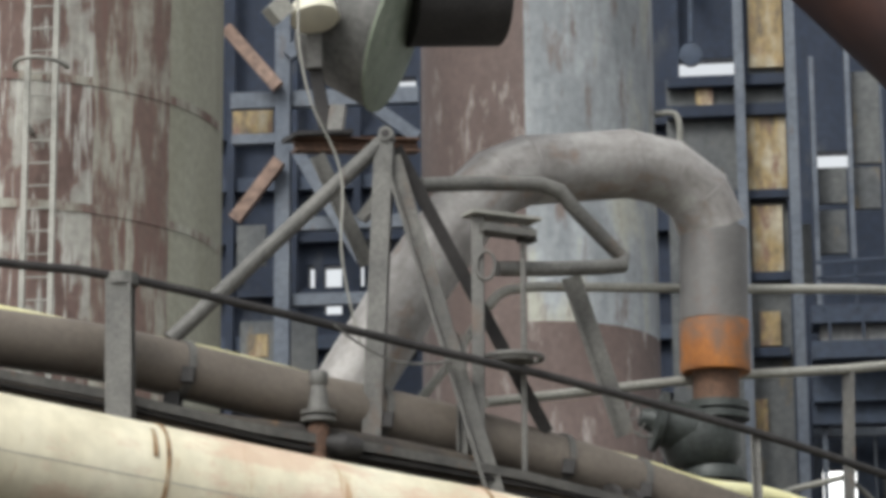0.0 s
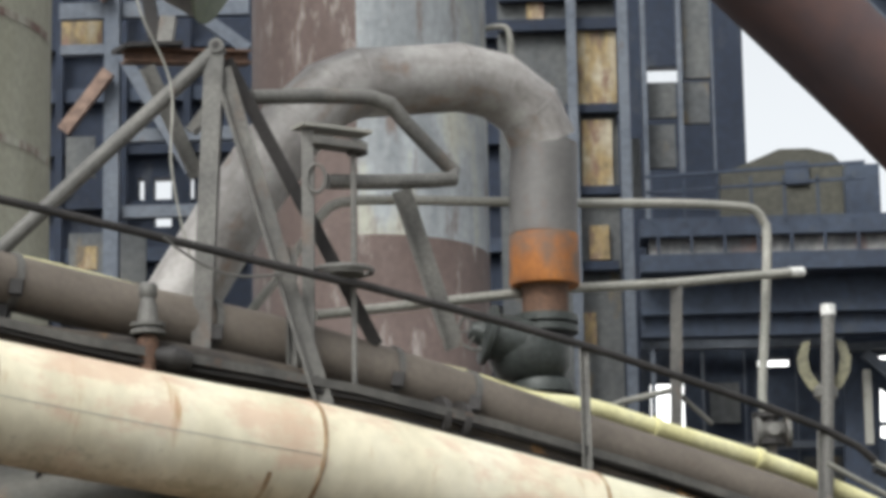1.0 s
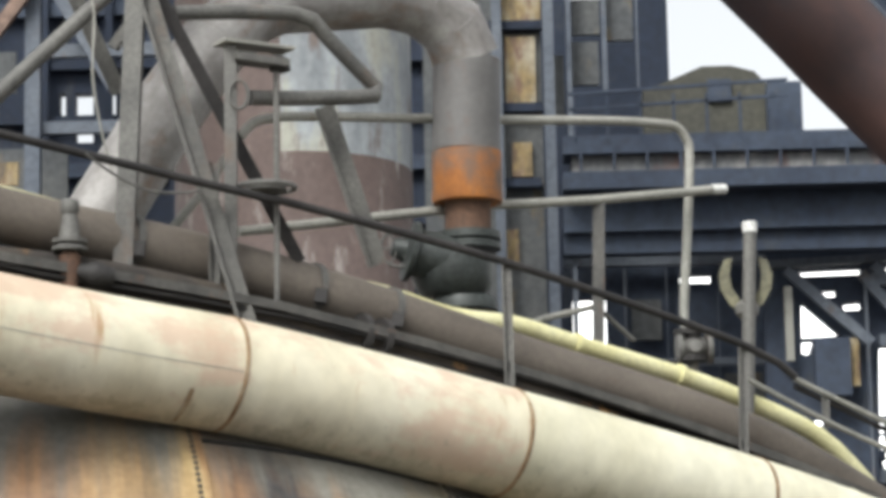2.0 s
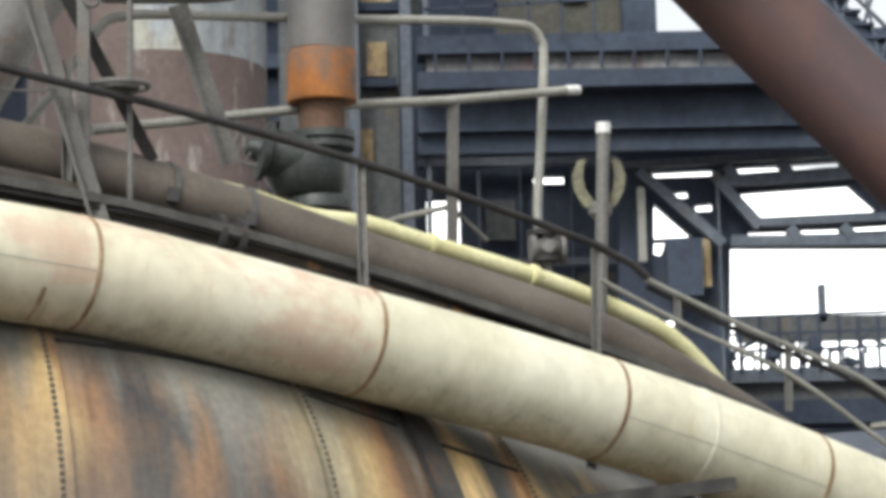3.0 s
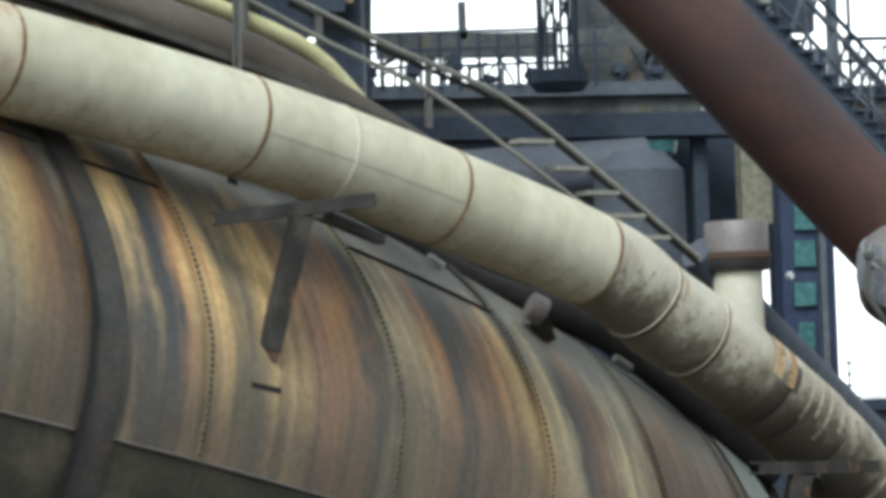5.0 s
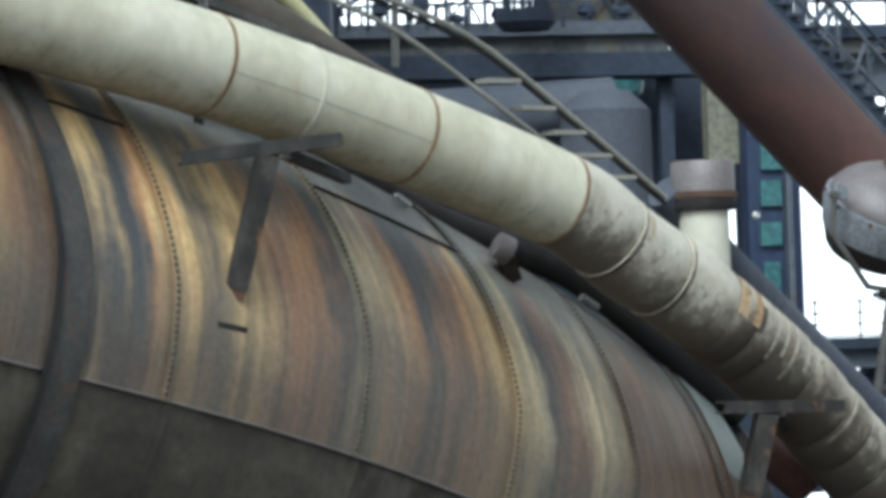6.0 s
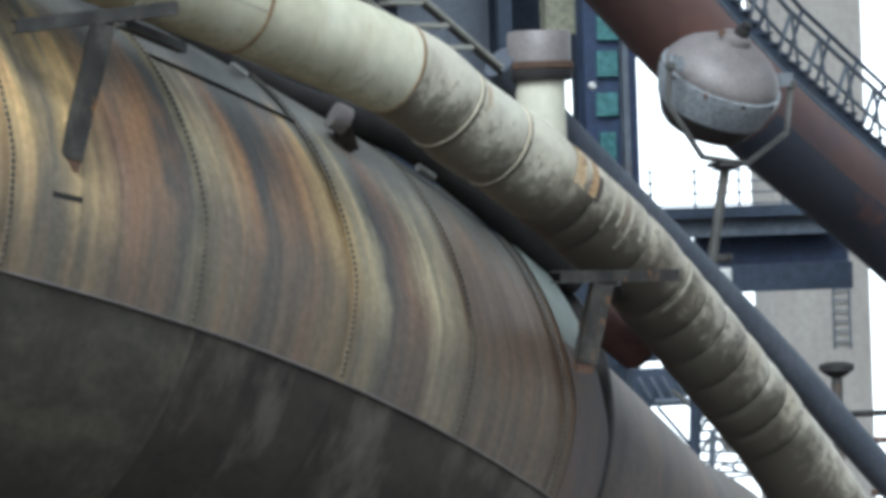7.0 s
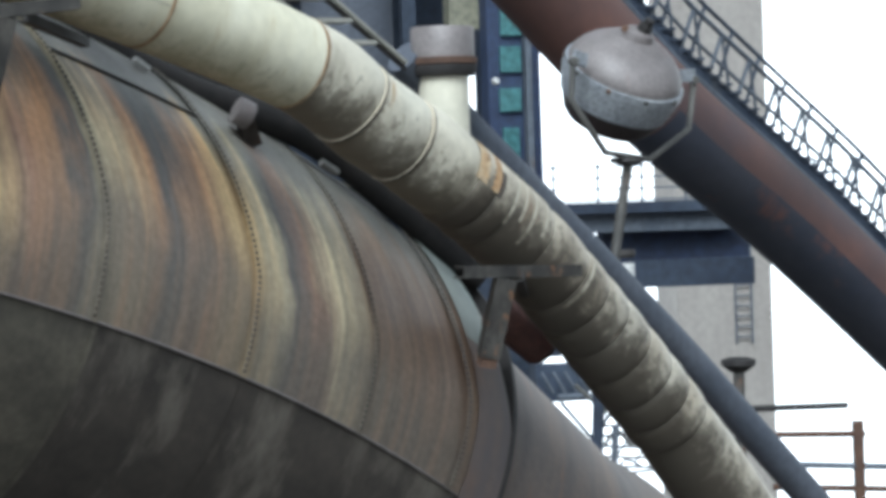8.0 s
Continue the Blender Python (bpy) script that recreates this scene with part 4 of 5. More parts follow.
# sooty pipe, coloured near-black to carry the shade of the gap
part("pipe_barrel", tube(spline([(2.08, 29.00, 16.44), (3.22, 29.60, 16.02), (4.65, 30.40, 15.36), (6.07, 31.40, 14.90), (7.26, 32.20, 14.09), (8.25, 33.00, 13.31)], 0.3), 0.17, 20), SOOT_SHADE, sooty)
part("bare_end", tube([(6.08, 30.60, 14.59), (6.26, 30.70, 14.48)], 0.045, 12), GREY, sooty, "bare pale pipe end")
# girder added as a dark filler for the shaded gap
deck = thing("gap_shade_girder", "near-black girder added to darken the gap below the cream pipe", "girder")
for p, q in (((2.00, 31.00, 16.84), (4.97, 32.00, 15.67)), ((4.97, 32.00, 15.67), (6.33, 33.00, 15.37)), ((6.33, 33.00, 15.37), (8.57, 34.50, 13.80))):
    part("girder_web", bar(p, q, ibeam(0.16, 0.85, 0.04)), SOOT_SHADE, deck)
saddle = thing("pipe_saddle_drum", "short pale grey drum wedged under the cream pipe", "drum")
part("drum_shell", turned((5.09, 29.90, 15.13), (0.80, 0.15, -0.42), [(0, 0.11), (0.01, 0.14), (0.16, 0.145), (0.18, 0.135), (0.18, 0.11), (0.15, 0.10)], 24), LAMPGREY, saddle)
part("drum_foot", bar((5.21, 30.05, 15.03), (5.30, 30.20, 14.80), rect(0.16, 0.2), up=(0, -1, 0)), SOOTBROWN, saddle)
# white plate added to stand in for a bright spot in the gap
clip = thing("bright_spot_plate", "small white plate added for a bright spot in the gap", "clip")
part("spot_plate", bar((4.07, 29.60, 15.63), (4.22, 29.70, 15.53), rect(0.06, 0.04)), BRIGHT, clip)
# ---- great floodlight on a yoke ----
lamp = thing("floodlight", "large round grey floodlight in a steel yoke on a pole", "floodlight")
lc = V((10.52, 34.47, 15.63))
ax = V(-0.24, 0.48, -0.84).normalized()
part("dome", turned(lc, -ax, [(0.0, 0.70), (0.02, 0.705), (0.10, 0.685), (0.20, 0.62), (0.29, 0.53), (0.35, 0.44), (0.36, 0.41), (0.41, 0.34), (0.45, 0.26), (0.455, 0.24), (0.49, 0.0)], 48), LAMPGREY, lamp)
part("rim", turned(lc, ax, [(-0.01, 0.70), (-0.005, 0.74), (0.10, 0.745), (0.40, 0.66), (0.41, 0.63)], 48), LAMPPALE, lamp, "dull blue-grey reflector band")
part("shade_ring", turned(lc, ax, [(0.405, 0.645), (0.62, 0.54), (0.68, 0.48), (0.66, 0.45), (0.55, 0.0)], 48), surface("dark_brown_shade", [(0.035, 0.025, 0.025), (0.06, 0.045, 0.042)], (2, 2, 2), 20, 0.6), lamp, "dark brown shade ring")
part("rear_boss", turned(lc, -ax, [(0.47, 0.19), (0.54, 0.17), (0.56, 0.11), (0.57, 0.0)], 24), LAMPGREY, lamp)
part("socket", turned(lc - ax * 0.52 + V(0.03, 0, 0), (0.35, -0.6, 0.7), [(0, 0.09), (0.12, 0.085), (0.125, 0.06), (0.2, 0.06), (0.21, 0.0)], 14), DARK, lamp)
part("cable_lug", turned(lc - ax * 0.50 + V(-0.17, 0.0, 0.05), -ax, [(0, 0.05), (0.05, 0.04), (0.05, 0)], 10), RUST, lamp)
rv_side = ax.cross(V(0, 0, 1)).normalized()
for k in range(10):
    a = 2 * math.pi * k / 10
    d = rv_side * math.cos(a) + ax.cross(rv_side) * math.sin(a)
    part("clamp_bolt", turned(lc + d * 0.735 + ax * 0.02, d, [(0, 0.028), (0.025, 0.028), (0.03, 0.015)], 8), STEEL, lamp)
yoke = [(9.71, 33.90, 15.73), (9.67, 33.90, 15.29), (10.15, 34.20, 14.68), (10.81, 34.60, 14.59), (11.44, 35.00, 14.95), (11.52, 35.00, 15.53)]
part("yoke", tube([V(q) + V(0, -0.08, 0) for q in yoke], 0.038, 10), GREY, lamp)
for q in (yoke[0], yoke[-1]):
    inward = (lc - V(q)).normalized()
    part("pivot_plate", bar(V(q) + V(0, -0.1, 0.06), V(q) + inward * 0.22 + V(0, -0.12, 0.03), rect(0.05, 0.16)), LAMPPALE, lamp, "pale steel pivot lug")
    part("pivot_bolt", turned(tuple(V(q) + V(0, -0.12, 0.0)), (0, -1, 0), [(-0.05, 0.06), (0.03, 0.05), (0.04, 0.0)], 12), STEEL, lamp)
yb = V((10.52, 34.44, 14.59))
part("turntable", turned(yb, (0, 0, -1), [(-0.03, 0.2), (0.02, 0.23), (0.06, 0.1)], 20), DARK, lamp)
part("pole", tube([yb + V(0, 0, -0.04), (10.29, 34.29, 13.55), (10.21, 34.24, 12.43)], 0.06, 14), STEEL, lamp)
part("pole_collar", turned((10.40, 34.36, 13.54), (0, 0, -1), [(0, 0.14), (0.06, 0.15), (0.1, 0.12)], 16), DARK, lamp)
part("insulator", turned((10.38, 34.24, 13.38), (0, 0, -1), [(0, 0.11), (0.3, 0.11)], 16), BRIGHT, lamp, "pale glassy sleeve")

# ---- stove towers ----
def tower(name, label, cx, cy, r, top, mats):
    tw = thing(name, label, "tower")
    n = len(mats)
    for a0, a1, z0, z1, m in mats:
        part("shell_panel", sweep(bmesh.new(), [(cx, cy, z0), (cx, cy, z1)], r, 28, False, a0, a1, up=(0, -1, 0)), m, tw)
    part("roof", turned((cx, cy, top), (0, 0, 1), [(0, r), (0.5, r * 0.8), (0.9, 0)], 40), GREY, tw)
    return tw

sx, sy, sr = -10.23, 40.0, 2.98
z_lo, z_hi = 0.0, 34.0
stove = tower("stove_tower", "tall blast stove with flaking red primer and a pale olive flank", sx, sy, sr, z_hi, [(-180, 36, z_lo, z_hi, STOVE), (36, 60, z_lo, z_hi, STOVE_MIX), (60, 180, z_lo, z_hi, STOVE_PALE)])
for z in (25.78, 24.06, 27.70):
    part("girth_band", sweep(bmesh.new(), [(sx, sy, z - 0.06), (sx, sy, z + 0.06)], sr + 0.012, 48, False, -90, 90, up=(0, -1, 0)), STOVE_MIX, stove)
lad = thing("cage_ladder", "pale grey steel ladder fixed to the stove tower", "ladder")
lx0, lx1 = -9.19, -8.82
for z in (19.0, 22.0, 25.0, 28.0):
    part("standoff", bar((lx0, 36.85, z), (lx0, 37.3, z), rect(0.06, 0.06)), PALE, lad)
for x in (lx0, lx1):
    part("stile", bar((x, 36.85, 18.0), (x, 36.85, 30.0), rect(0.07, 0.07)), PALE, lad)
for k in range(36):
    z = 18.2 + 0.3 * k
    part("rung", tube([(lx0, 36.85, z), (lx1, 36.85, z)], 0.013, 6), PALE, lad)
hz = 25.76
for z in (hz, hz - 3.6):
    part("hoop", tube([(0.5 * (lx0 + lx1) + 0.34 * math.cos(a), 36.85 - 0.5 * math.sin(a), z) for a in (math.pi * k / 12 for k in range(13))], 0.03, 8), PALE, lad)

cx2, cy2, r2 = -3.27, 46.0, 1.83
zb = 23.87
tower("second_stove", "stove tower half red-brown primer, half blue-grey coating", cx2, cy2, r2, 34.0, [(-180, -2, 0.0, 34.0, PRIMER), (-2, 180, zb, 34.0, BLUEGREY), (-2, 180, 0.0, zb, PRIMER)])

# ---- bell and duct at the top ----
bell = thing("dust_bell", "dark grey dust bell with a mossy green disc beside a duct", "dust bell")
dc = V((-3.02, 24.98, 22.16))
part("bell_shell", turned(dc, (0.93, -0.06, -0.35), [(-0.75, 0.40), (-0.68, 0.50), (-0.4, 0.60), (-0.06, 0.67), (-0.01, 0.67)], 36), SHELLGREY, bell)
part("green_disc", turned(dc, (0.93, -0.06, -0.35), [(0, 0.69), (0.005, 0.70), (0.03, 0.70), (0.035, 0.69)], 48), GREEN, bell, "mossy green steel disc")
part("duct_box", turned((-2.95, 25.28, 22.62), (0.92, 0.4, 0.1), [(0, 0.47), (0.85, 0.47)], 36), DARK, bell, "dark round duct")
part("fork", bar((-3.63, 24.54, 21.74), (-3.55, 24.59, 21.23), chan(0.11, 0.1, 0.015), up=(0, -1, 0)), DARK, bell)
part("hanger", bar((-3.63, 24.44, 22.42), (-3.62, 24.45, 21.71), rect(0.12, 0.06), up=(0, -1, 0)), GREY, bell)
part("base_beam", bar((-3.75, 24.16, 20.96), (-2.79, 24.79, 21.09), ibeam(0.14, 0.12, 0.02)), RUST, bell, "rusty support beam")
part("base_plate", bar((-3.79, 24.14, 21.02), (-3.35, 24.42, 21.10), rect(0.3, 0.035)), DARK, bell)
part("base_knee", bar((-3.42, 24.48, 21.37), (-3.45, 24.46, 21.11), rect(0.13, 0.12), up=(0, -1, 0)), GREY, bell)
cable2 = thing("hanging_cable", "thin grey cable hanging from the dust bell", "cable")
part("strand", tube(spline([(-3.64, 23.64, 22.14), (-3.63, 23.64, 21.66), (-3.54, 23.70, 21.19), (-3.37, 23.81, 20.81), (-3.30, 23.85, 20.51), (-3.31, 23.85, 19.98), (-3.24, 23.89, 19.52), (-3.16, 23.95, 19.20)], 0.1), 0.010, 6), PALE, cable2)
wl2 = thing("work_lamp", "small cream lamp clamped beside the dust bell", "lamp")
part("lamp_shell", turned((-3.60, 24.26, 22.15), (0.2, -0.3, -1), [(-0.12, 0.08), (-0.05, 0.19), (0.08, 0.21), (0.1, 0.17)], 18), CREAM, wl2)
part("lamp_box", bar((-3.93, 24.05, 22.05), (-3.82, 24.12, 22.18), rect(0.16, 0.16)), PALE, wl2)

# ---- great red downcomer ----
down = thing("downcomer", "great rusty red downcomer pipe slanting across the sky", "downcomer")
dl = [(-2.03, 40.50, 31.60), (2.12, 43.50, 28.18), (4.44, 45.00, 26.22), (5.97, 46.00, 24.87), (10.70, 47.20, 20.30), (15.65, 50.00, 15.94), (19.25, 52.50, 13.53), (26.57, 57.00, 7.92), (46.67, 68.00, -7.93)]
dls = spline(dl, 0.5)
dlen = sum((q - p).length for p, q in zip(dls, dls[1:]))
for k in range(16):
    a, b = dlen * k / 16, dlen * (k + 1) / 16
    run = cut(dls, a, b)
    if run[0].x < 15.08:
        part("pipe_length", sweep(bmesh.new(), run, 0.80, 40, k == 0, start=a), RED, down)
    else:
        # lower lengths: red around the crown, darker slate on the lower side
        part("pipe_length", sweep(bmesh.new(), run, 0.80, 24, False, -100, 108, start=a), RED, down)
        part("pipe_length", sweep(bmesh.new(), run, 0.80, 24, False, 108, 260, start=a), REDDARK, down, "slate-dark lower side of the pipe")
    if k and k % 2 == 0 and run[0].x < 9.0:
        part("lap_joint", sweep(bmesh.new(), cut(dls, a - 0.06, a + 0.06), 0.806, 40, False, start=a), RED, down)
dlu = [V(q) + V(0.62, 0.3, 0.62) for q in dl]
catwalk = thing("inclined_catwalk", "dark blue latticed catwalk up the back of the downcomer", "catwalk")
for off in (V(0, 0, 0), V(0.35, 0, 0.9)):
    part("chord", tube([q + off for q in dlu], 0.09 if off.z == 0 else 0.045, 8), STEELBLUE, catwalk)
part("deck", tube([q + V(0.05, 0.2, 0.05) for q in dlu], 0.24, 6), NAVY, catwalk)
part("mid_rail", tube([q + V(0.18, 0, 0.5) for q in dlu], 0.035, 8), STEELBLUE, catwalk)
part("outer_stringer", tube([q + V(0.3, 0.5, 0.1) for q in dlu], 0.14, 6), STEELBLUE, catwalk)
part("far_rail", tube([q + V(0.8, 0.75, 1.0) for q in dlu], 0.04, 8), NAVY, catwalk)
tot = sum((b - a).length for a, b in zip(dlu, dlu[1:]))
k = 0
d = 0.5
while d < tot - 1.5:
    a = cut(dlu, d, d + 0.02)[0]
    b = cut(dlu, d + 0.9, d + 0.92)[0]
    part("lattice_bar", bar(a, a + V(0.35, 0, 0.9), rect(0.06, 0.06), up=(0, -1, 0)), STEELBLUE, catwalk)
    part("lattice_bar", bar(a + V(0.35, 0, 0.9), b, rect(0.045, 0.045), up=(0, -1, 0)), STEELBLUE, catwalk)
    part("far_post", bar(a + V(0.5, 0.75, 0.1), a + V(0.8, 0.75, 1.0), rect(0.05, 0.05), up=(0, -1, 0)), NAVY, catwalk)
    for e in (0.0, 0.3, 0.6):
        q = cut(dlu, d + e, d + e + 0.02)[0]
        part("tread", box(bmesh.new(), q.x - 0.02, q.y - 0.05, q.z + 0.16, q.x + 0.34, q.y + 0.7, q.z + 0.20), NAVY, catwalk, smooth=False)
    d += 0.9
PINK = surface("pinkish_rusted_steel", [(0.20, 0.13, 0.10), (0.34, 0.24, 0.19)], (1, 1, 1), 8, 0.8)

# ---- buildings behind ----
def wall_with_openings(name, label, outer, holes, y, thick, mat, cat="building"):
    """A steel-clad wall in one depth, pierced by openings (x0, z0, x1, z1)."""
    x0, z0, x1, z1 = outer
    xs = sorted({x0, x1, *[min(max(h[i], x0), x1) for h in holes for i in (0, 2)]})
    zs = sorted({z0, z1, *[min(max(h[i], z0), z1) for h in holes for i in (1, 3)]})
    house = thing(name, label, cat)
    for a, b in zip(xs, xs[1:]):
        run = None
        for c, d in zip(zs, zs[1:]):
            mx, mz = (a + b) / 2, (c + d) / 2
            solid = not any(h[0] < mx < h[2] and h[1] < mz < h[3] for h in holes)
            if solid:
                run = (run[0] if run else c, d)
            if run and (not solid or d == zs[-1]):
                part("wall_panel", box(bmesh.new(), a, y, run[0], b, y + thick, run[1]), mat, house, smooth=False)
                run = None
    return house


def frontal(house, name, r, y, thick, mat, label=""):
    return part(name, box(bmesh.new(), r[0], y, r[1], r[2], y + thick, r[3]), mat, house, label, smooth=False)


# stock house behind the towers
stock = wall_with_openings("stock_house", "dark blue steel stock house with broken bright openings", (-13.0, 0.0, 3.44, 40.0),
    [(-9.31, 28.71, -9.17, 29.21), (-8.98, 28.60, -8.59, 29.20), (-8.35, 28.58, -8.12, 29.22), (-8.97, 28.13, -8.59, 28.41), (-8.33, 28.12, -8.12, 28.44), (-7.79, 28.84, -7.55, 29.16),
     (-7.41, 33.00, -6.99, 33.29), (-1.41, 33.02, -0.14, 33.43), (1.43, 30.94, 2.09, 31.30), (1.30, 23.60, 1.99, 24.60), (3.51, 24.85, 4.17, 25.03)], 62.0, 0.4, DEEP)
# girts and posts over the sheeting
for k in range(14):
    z = 17.0 + 1.15 * k
    part("girt", box(bmesh.new(), -12.5, 61.75, z, 0.5, 61.98, z + (0.16 if k % 3 else 0.3)), DEEP if k % 3 else NAVY, stock, smooth=False)
for k in range(9):
    x = -11.0 + 1.35 * k
    part("post", box(bmesh.new(), x, 61.6, 10.0, x + 0.16, 61.74, 38.0), DEEP, stock, smooth=False)
for k in range(10):
    x = -10.6 + 1.1 * k
    z = 18.5 + 1.15 * ((k * 5) % 7)
    part("sheet", box(bmesh.new(), x, 61.85, z + 0.35, x + 0.8, 61.96, z + 1.05), NAVY, stock, smooth=False)
# lattice frame at its left bay
for r in ((-9.39, 25.63, -9.09, 34.97),):
    frontal(stock, "column", r, 58.0, 0.3, STEELBLUE)
for t in ((-10.33, 31.57, -6.53, 31.90), (-9.14, 29.01, -6.49, 29.27), (-9.19, 27.47, -7.00, 27.71), (-10.30, 30.83, -9.38, 31.03)):
    frontal(stock, "girt", t, 58.2, 0.2, STEELBLUE)
for p, q, m in (((-10.36, 57.80, 33.14), (-9.30, 57.80, 31.86), PINK), ((-10.15, 57.80, 29.15), (-9.26, 57.80, 30.33), PINK), ((-7.44, 57.80, 31.43), (-6.49, 57.80, 30.69), STEELBLUE), ((-9.13, 58.00, 32.56), (-8.10, 58.00, 33.59), STEELBLUE),
                ((-9.06, 58.00, 30.79), (-7.64, 58.00, 28.31), STEELBLUE)):
    part("brace", bar(p, q, rect(0.25, 0.2), up=(0, -1, 0)), m, stock)
for r in ((-10.42, 31.14, -9.60, 31.84), (-10.06, 26.62, -9.67, 27.09)):
    frontal(stock, "panel", r, 59.0, 0.1, AMBER, "amber stained panel")
for r in ((-10.40, 26.48, -8.83, 27.58), (-10.48, 28.75, -9.89, 29.60)):
    frontal(stock, "panel", r, 60.0, 0.1, PANEL)
# tall panelled bay beside the second tower
bay = thing("panelled_bay", "tall steel bay with amber-stained panels between dark rails", "building")
frontal(bay, "bay_wall", (-1.55, 19.12, 0.72, 31.46), 57.0, 0.3, PANEL)
frontal(bay, "bay_wall", (0.04, 31.38, 0.87, 35.37), 57.0, 0.3, PANEL)
for r in ((0.08, 31.61, 0.73, 33.34), (-0.02, 29.15, 0.73, 30.65), (0.03, 27.54, 0.61, 28.84), (0.12, 26.10, 0.50, 26.76), (-0.98, 30.84, -0.65, 31.37), (-0.02, 24.39, 0.21, 25.07)):
    frontal(bay, "amber_panel", r, 56.88, 0.12, AMBER, "amber stained panel")
for r in ((0.76, 22.68, 0.96, 35.17), (-0.22, 22.72, -0.03, 35.26)):
    frontal(bay, "mullion", r, 56.5, 0.35, STEELBLUE)
for r in ((-1.52, 31.23, 0.87, 31.44), (-1.54, 30.62, 0.84, 30.85), (-0.28, 28.96, 0.79, 29.13), (-0.33, 27.34, 0.73, 27.51), (-0.38, 25.87, 0.68, 26.04)):
    frontal(bay, "rail", r, 56.75, 0.2, DEEP)
frontal(bay, "column", (1.21, 22.74, 1.30, 31.76), 56.8, 0.3, STEELBLUE)
for r in ((1.33, 28.96, 1.87, 29.66), (1.30, 27.96, 1.83, 28.81), (2.03, 29.73, 2.55, 31.57), (1.95, 28.83, 2.51, 29.64), (0.88, 27.20, 1.16, 28.55)):
    frontal(bay, "panel", r, 57.3, 0.15, PANEL)
for r in ((1.90, 27.75, 1.99, 32.25), (2.56, 27.82, 2.59, 31.20)):
    frontal(bay, "mullion", r, 57.0, 0.2, STEELBLUE)
hook = thing("hoist_hook", "dark hoist block hanging on a chain", "hoist")
part("chain", tube([(-1.08, 61.00, 35.16), (-1.11, 61.00, 33.48)], 0.05, 8), NAVY, hook)
part("block", turned((-1.12, 61.00, 33.20), (0, -1, 0), [(-0.1, 0.14), (-0.08, 0.24), (0.08, 0.24), (0.1, 0.14)], 18), NAVY, hook)
part("wall_bracket", bar((-1.08, 61.00, 35.16), tuple(V((-1.08, 61.00, 35.16)) + V(0, 1.1, 0)), rect(0.2, 0.2)), NAVY, hook)
jp = thing("vent_hook", "small pale bent vent pipe", "vent pipe")
part("pipe", tube(spline([(-1.51, 46.00, 27.52), (-1.20, 46.00, 27.55), (-1.09, 46.00, 27.49), (-1.05, 46.00, 27.31), (-1.06, 46.00, 26.99)], 0.1), 0.05, 8), PALE, jp)

# crane bridge and hut
bridge = thing("crane_bridge", "soot-dark girder bridge with pale patched web and handrails", "bridge")
frontal(bridge, "girder_web", (1.23, 25.75, 9.94, 26.53), 56.0, 0.5, WEB, "patched grey girder web")
frontal(bridge, "top_flange", (1.07, 26.27, 9.94, 26.62), 55.8, 0.9, NAVY)
frontal(bridge, "bottom_flange", (1.06, 25.60, 9.90, 25.93), 55.8, 0.9, NAVY)
frontal(bridge, "lower_web", (1.07, 24.90, 9.97, 25.92), 56.4, 0.4, NAVY)
frontal(bridge, "under_girder", (1.05, 24.51, 9.98, 25.14), 56.6, 0.4, NAVY)
for x in range(13):
    a = V((1.30, 55.80, 27.37)) + V(0.62 * x, 0, 0.0)
    part("stiffener", bar(a + V(0.1, 0, -0.85), a + V(0.1, 0, -1.42), rect(0.05, 0.06), up=(0, -1, 0)), NAVY, bridge)
    if x < 7:
        part("rail_post", bar(a, a + V(0, 0, -0.85), rect(0.05, 0.05), up=(0, -1, 0)), NAVY, bridge)
for y in (0.0, -0.3):
    a = V((1.20, 55.80, 27.42)) + V(0, 0, y)
    part("handrail", bar(a, a + V(4.1, 0, 0.18), rect(0.05, 0.06)), NAVY, bridge)
hut = thing("crane_hut", "dark olive crane hut with a rounded roof", "hut")
hr = (2.65, 26.74, 5.09, 28.19)
hb = bmesh.new()
prof = [(hr[0], hr[1]), (hr[2], hr[1]), (hr[2], hr[3] - 0.45), (hr[2] - 0.3, hr[3] - 0.12), (hr[2] - 0.75, hr[3]), (hr[2] - 1.3, hr[3]), (hr[0] + 0.3, hr[3] - 0.35), (hr[0], hr[3] - 0.4)]
fa = [hb.verts.new((x, 57.0, z)) for x, z in prof]
ba = [hb.verts.new((x, 59.0, z)) for x, z in prof]
hb.faces.new(fa)
hb.faces.new(ba[::-1])
for i in range(len(prof)):
    hb.faces.new((fa[i], ba[i], ba[(i + 1) % len(prof)], fa[(i + 1) % len(prof)]))
bmesh.ops.recalc_face_normals(hb, faces=hb.faces)
part("hut_shell", hb, surface("dark_olive", [(0.05, 0.05, 0.042), (0.10, 0.098, 0.075)], (0.8, 0.8, 0.8), 8, 0.8), hut, smooth=False)
frontal(hut, "hut_window", (3.88, 27.48, 4.33, 27.91), 56.9, 0.1, NAVY)
frontal(hut, "winch", (4.98, 26.67, 5.63, 27.73), 56.5, 0.8, NAVY)

# dark lower works under the bridge, and the roof frame with sky between its members
low = wall_with_openings("lower_works", "dark lower works building with open bays", (1.09, 0.0, 5.17, 25.71),
    [(1.25, 23.29, 1.93, 24.25), (3.40, 24.50, 4.03, 24.68)], 60.0, 0.4, NAVY)
for r in ((2.27, 23.11, 2.32, 25.15), (3.11, 22.64, 3.12, 25.13), (4.12, 22.17, 4.13, 25.11)):
    frontal(low, "post", r, 59.6, 0.2, STEELBLUE)
for r in ((1.09, 24.80, 5.11, 24.99), (1.92, 22.78, 5.03, 22.93)):
    frontal(low, "girt", r, 59.5, 0.2, STEELBLUE)
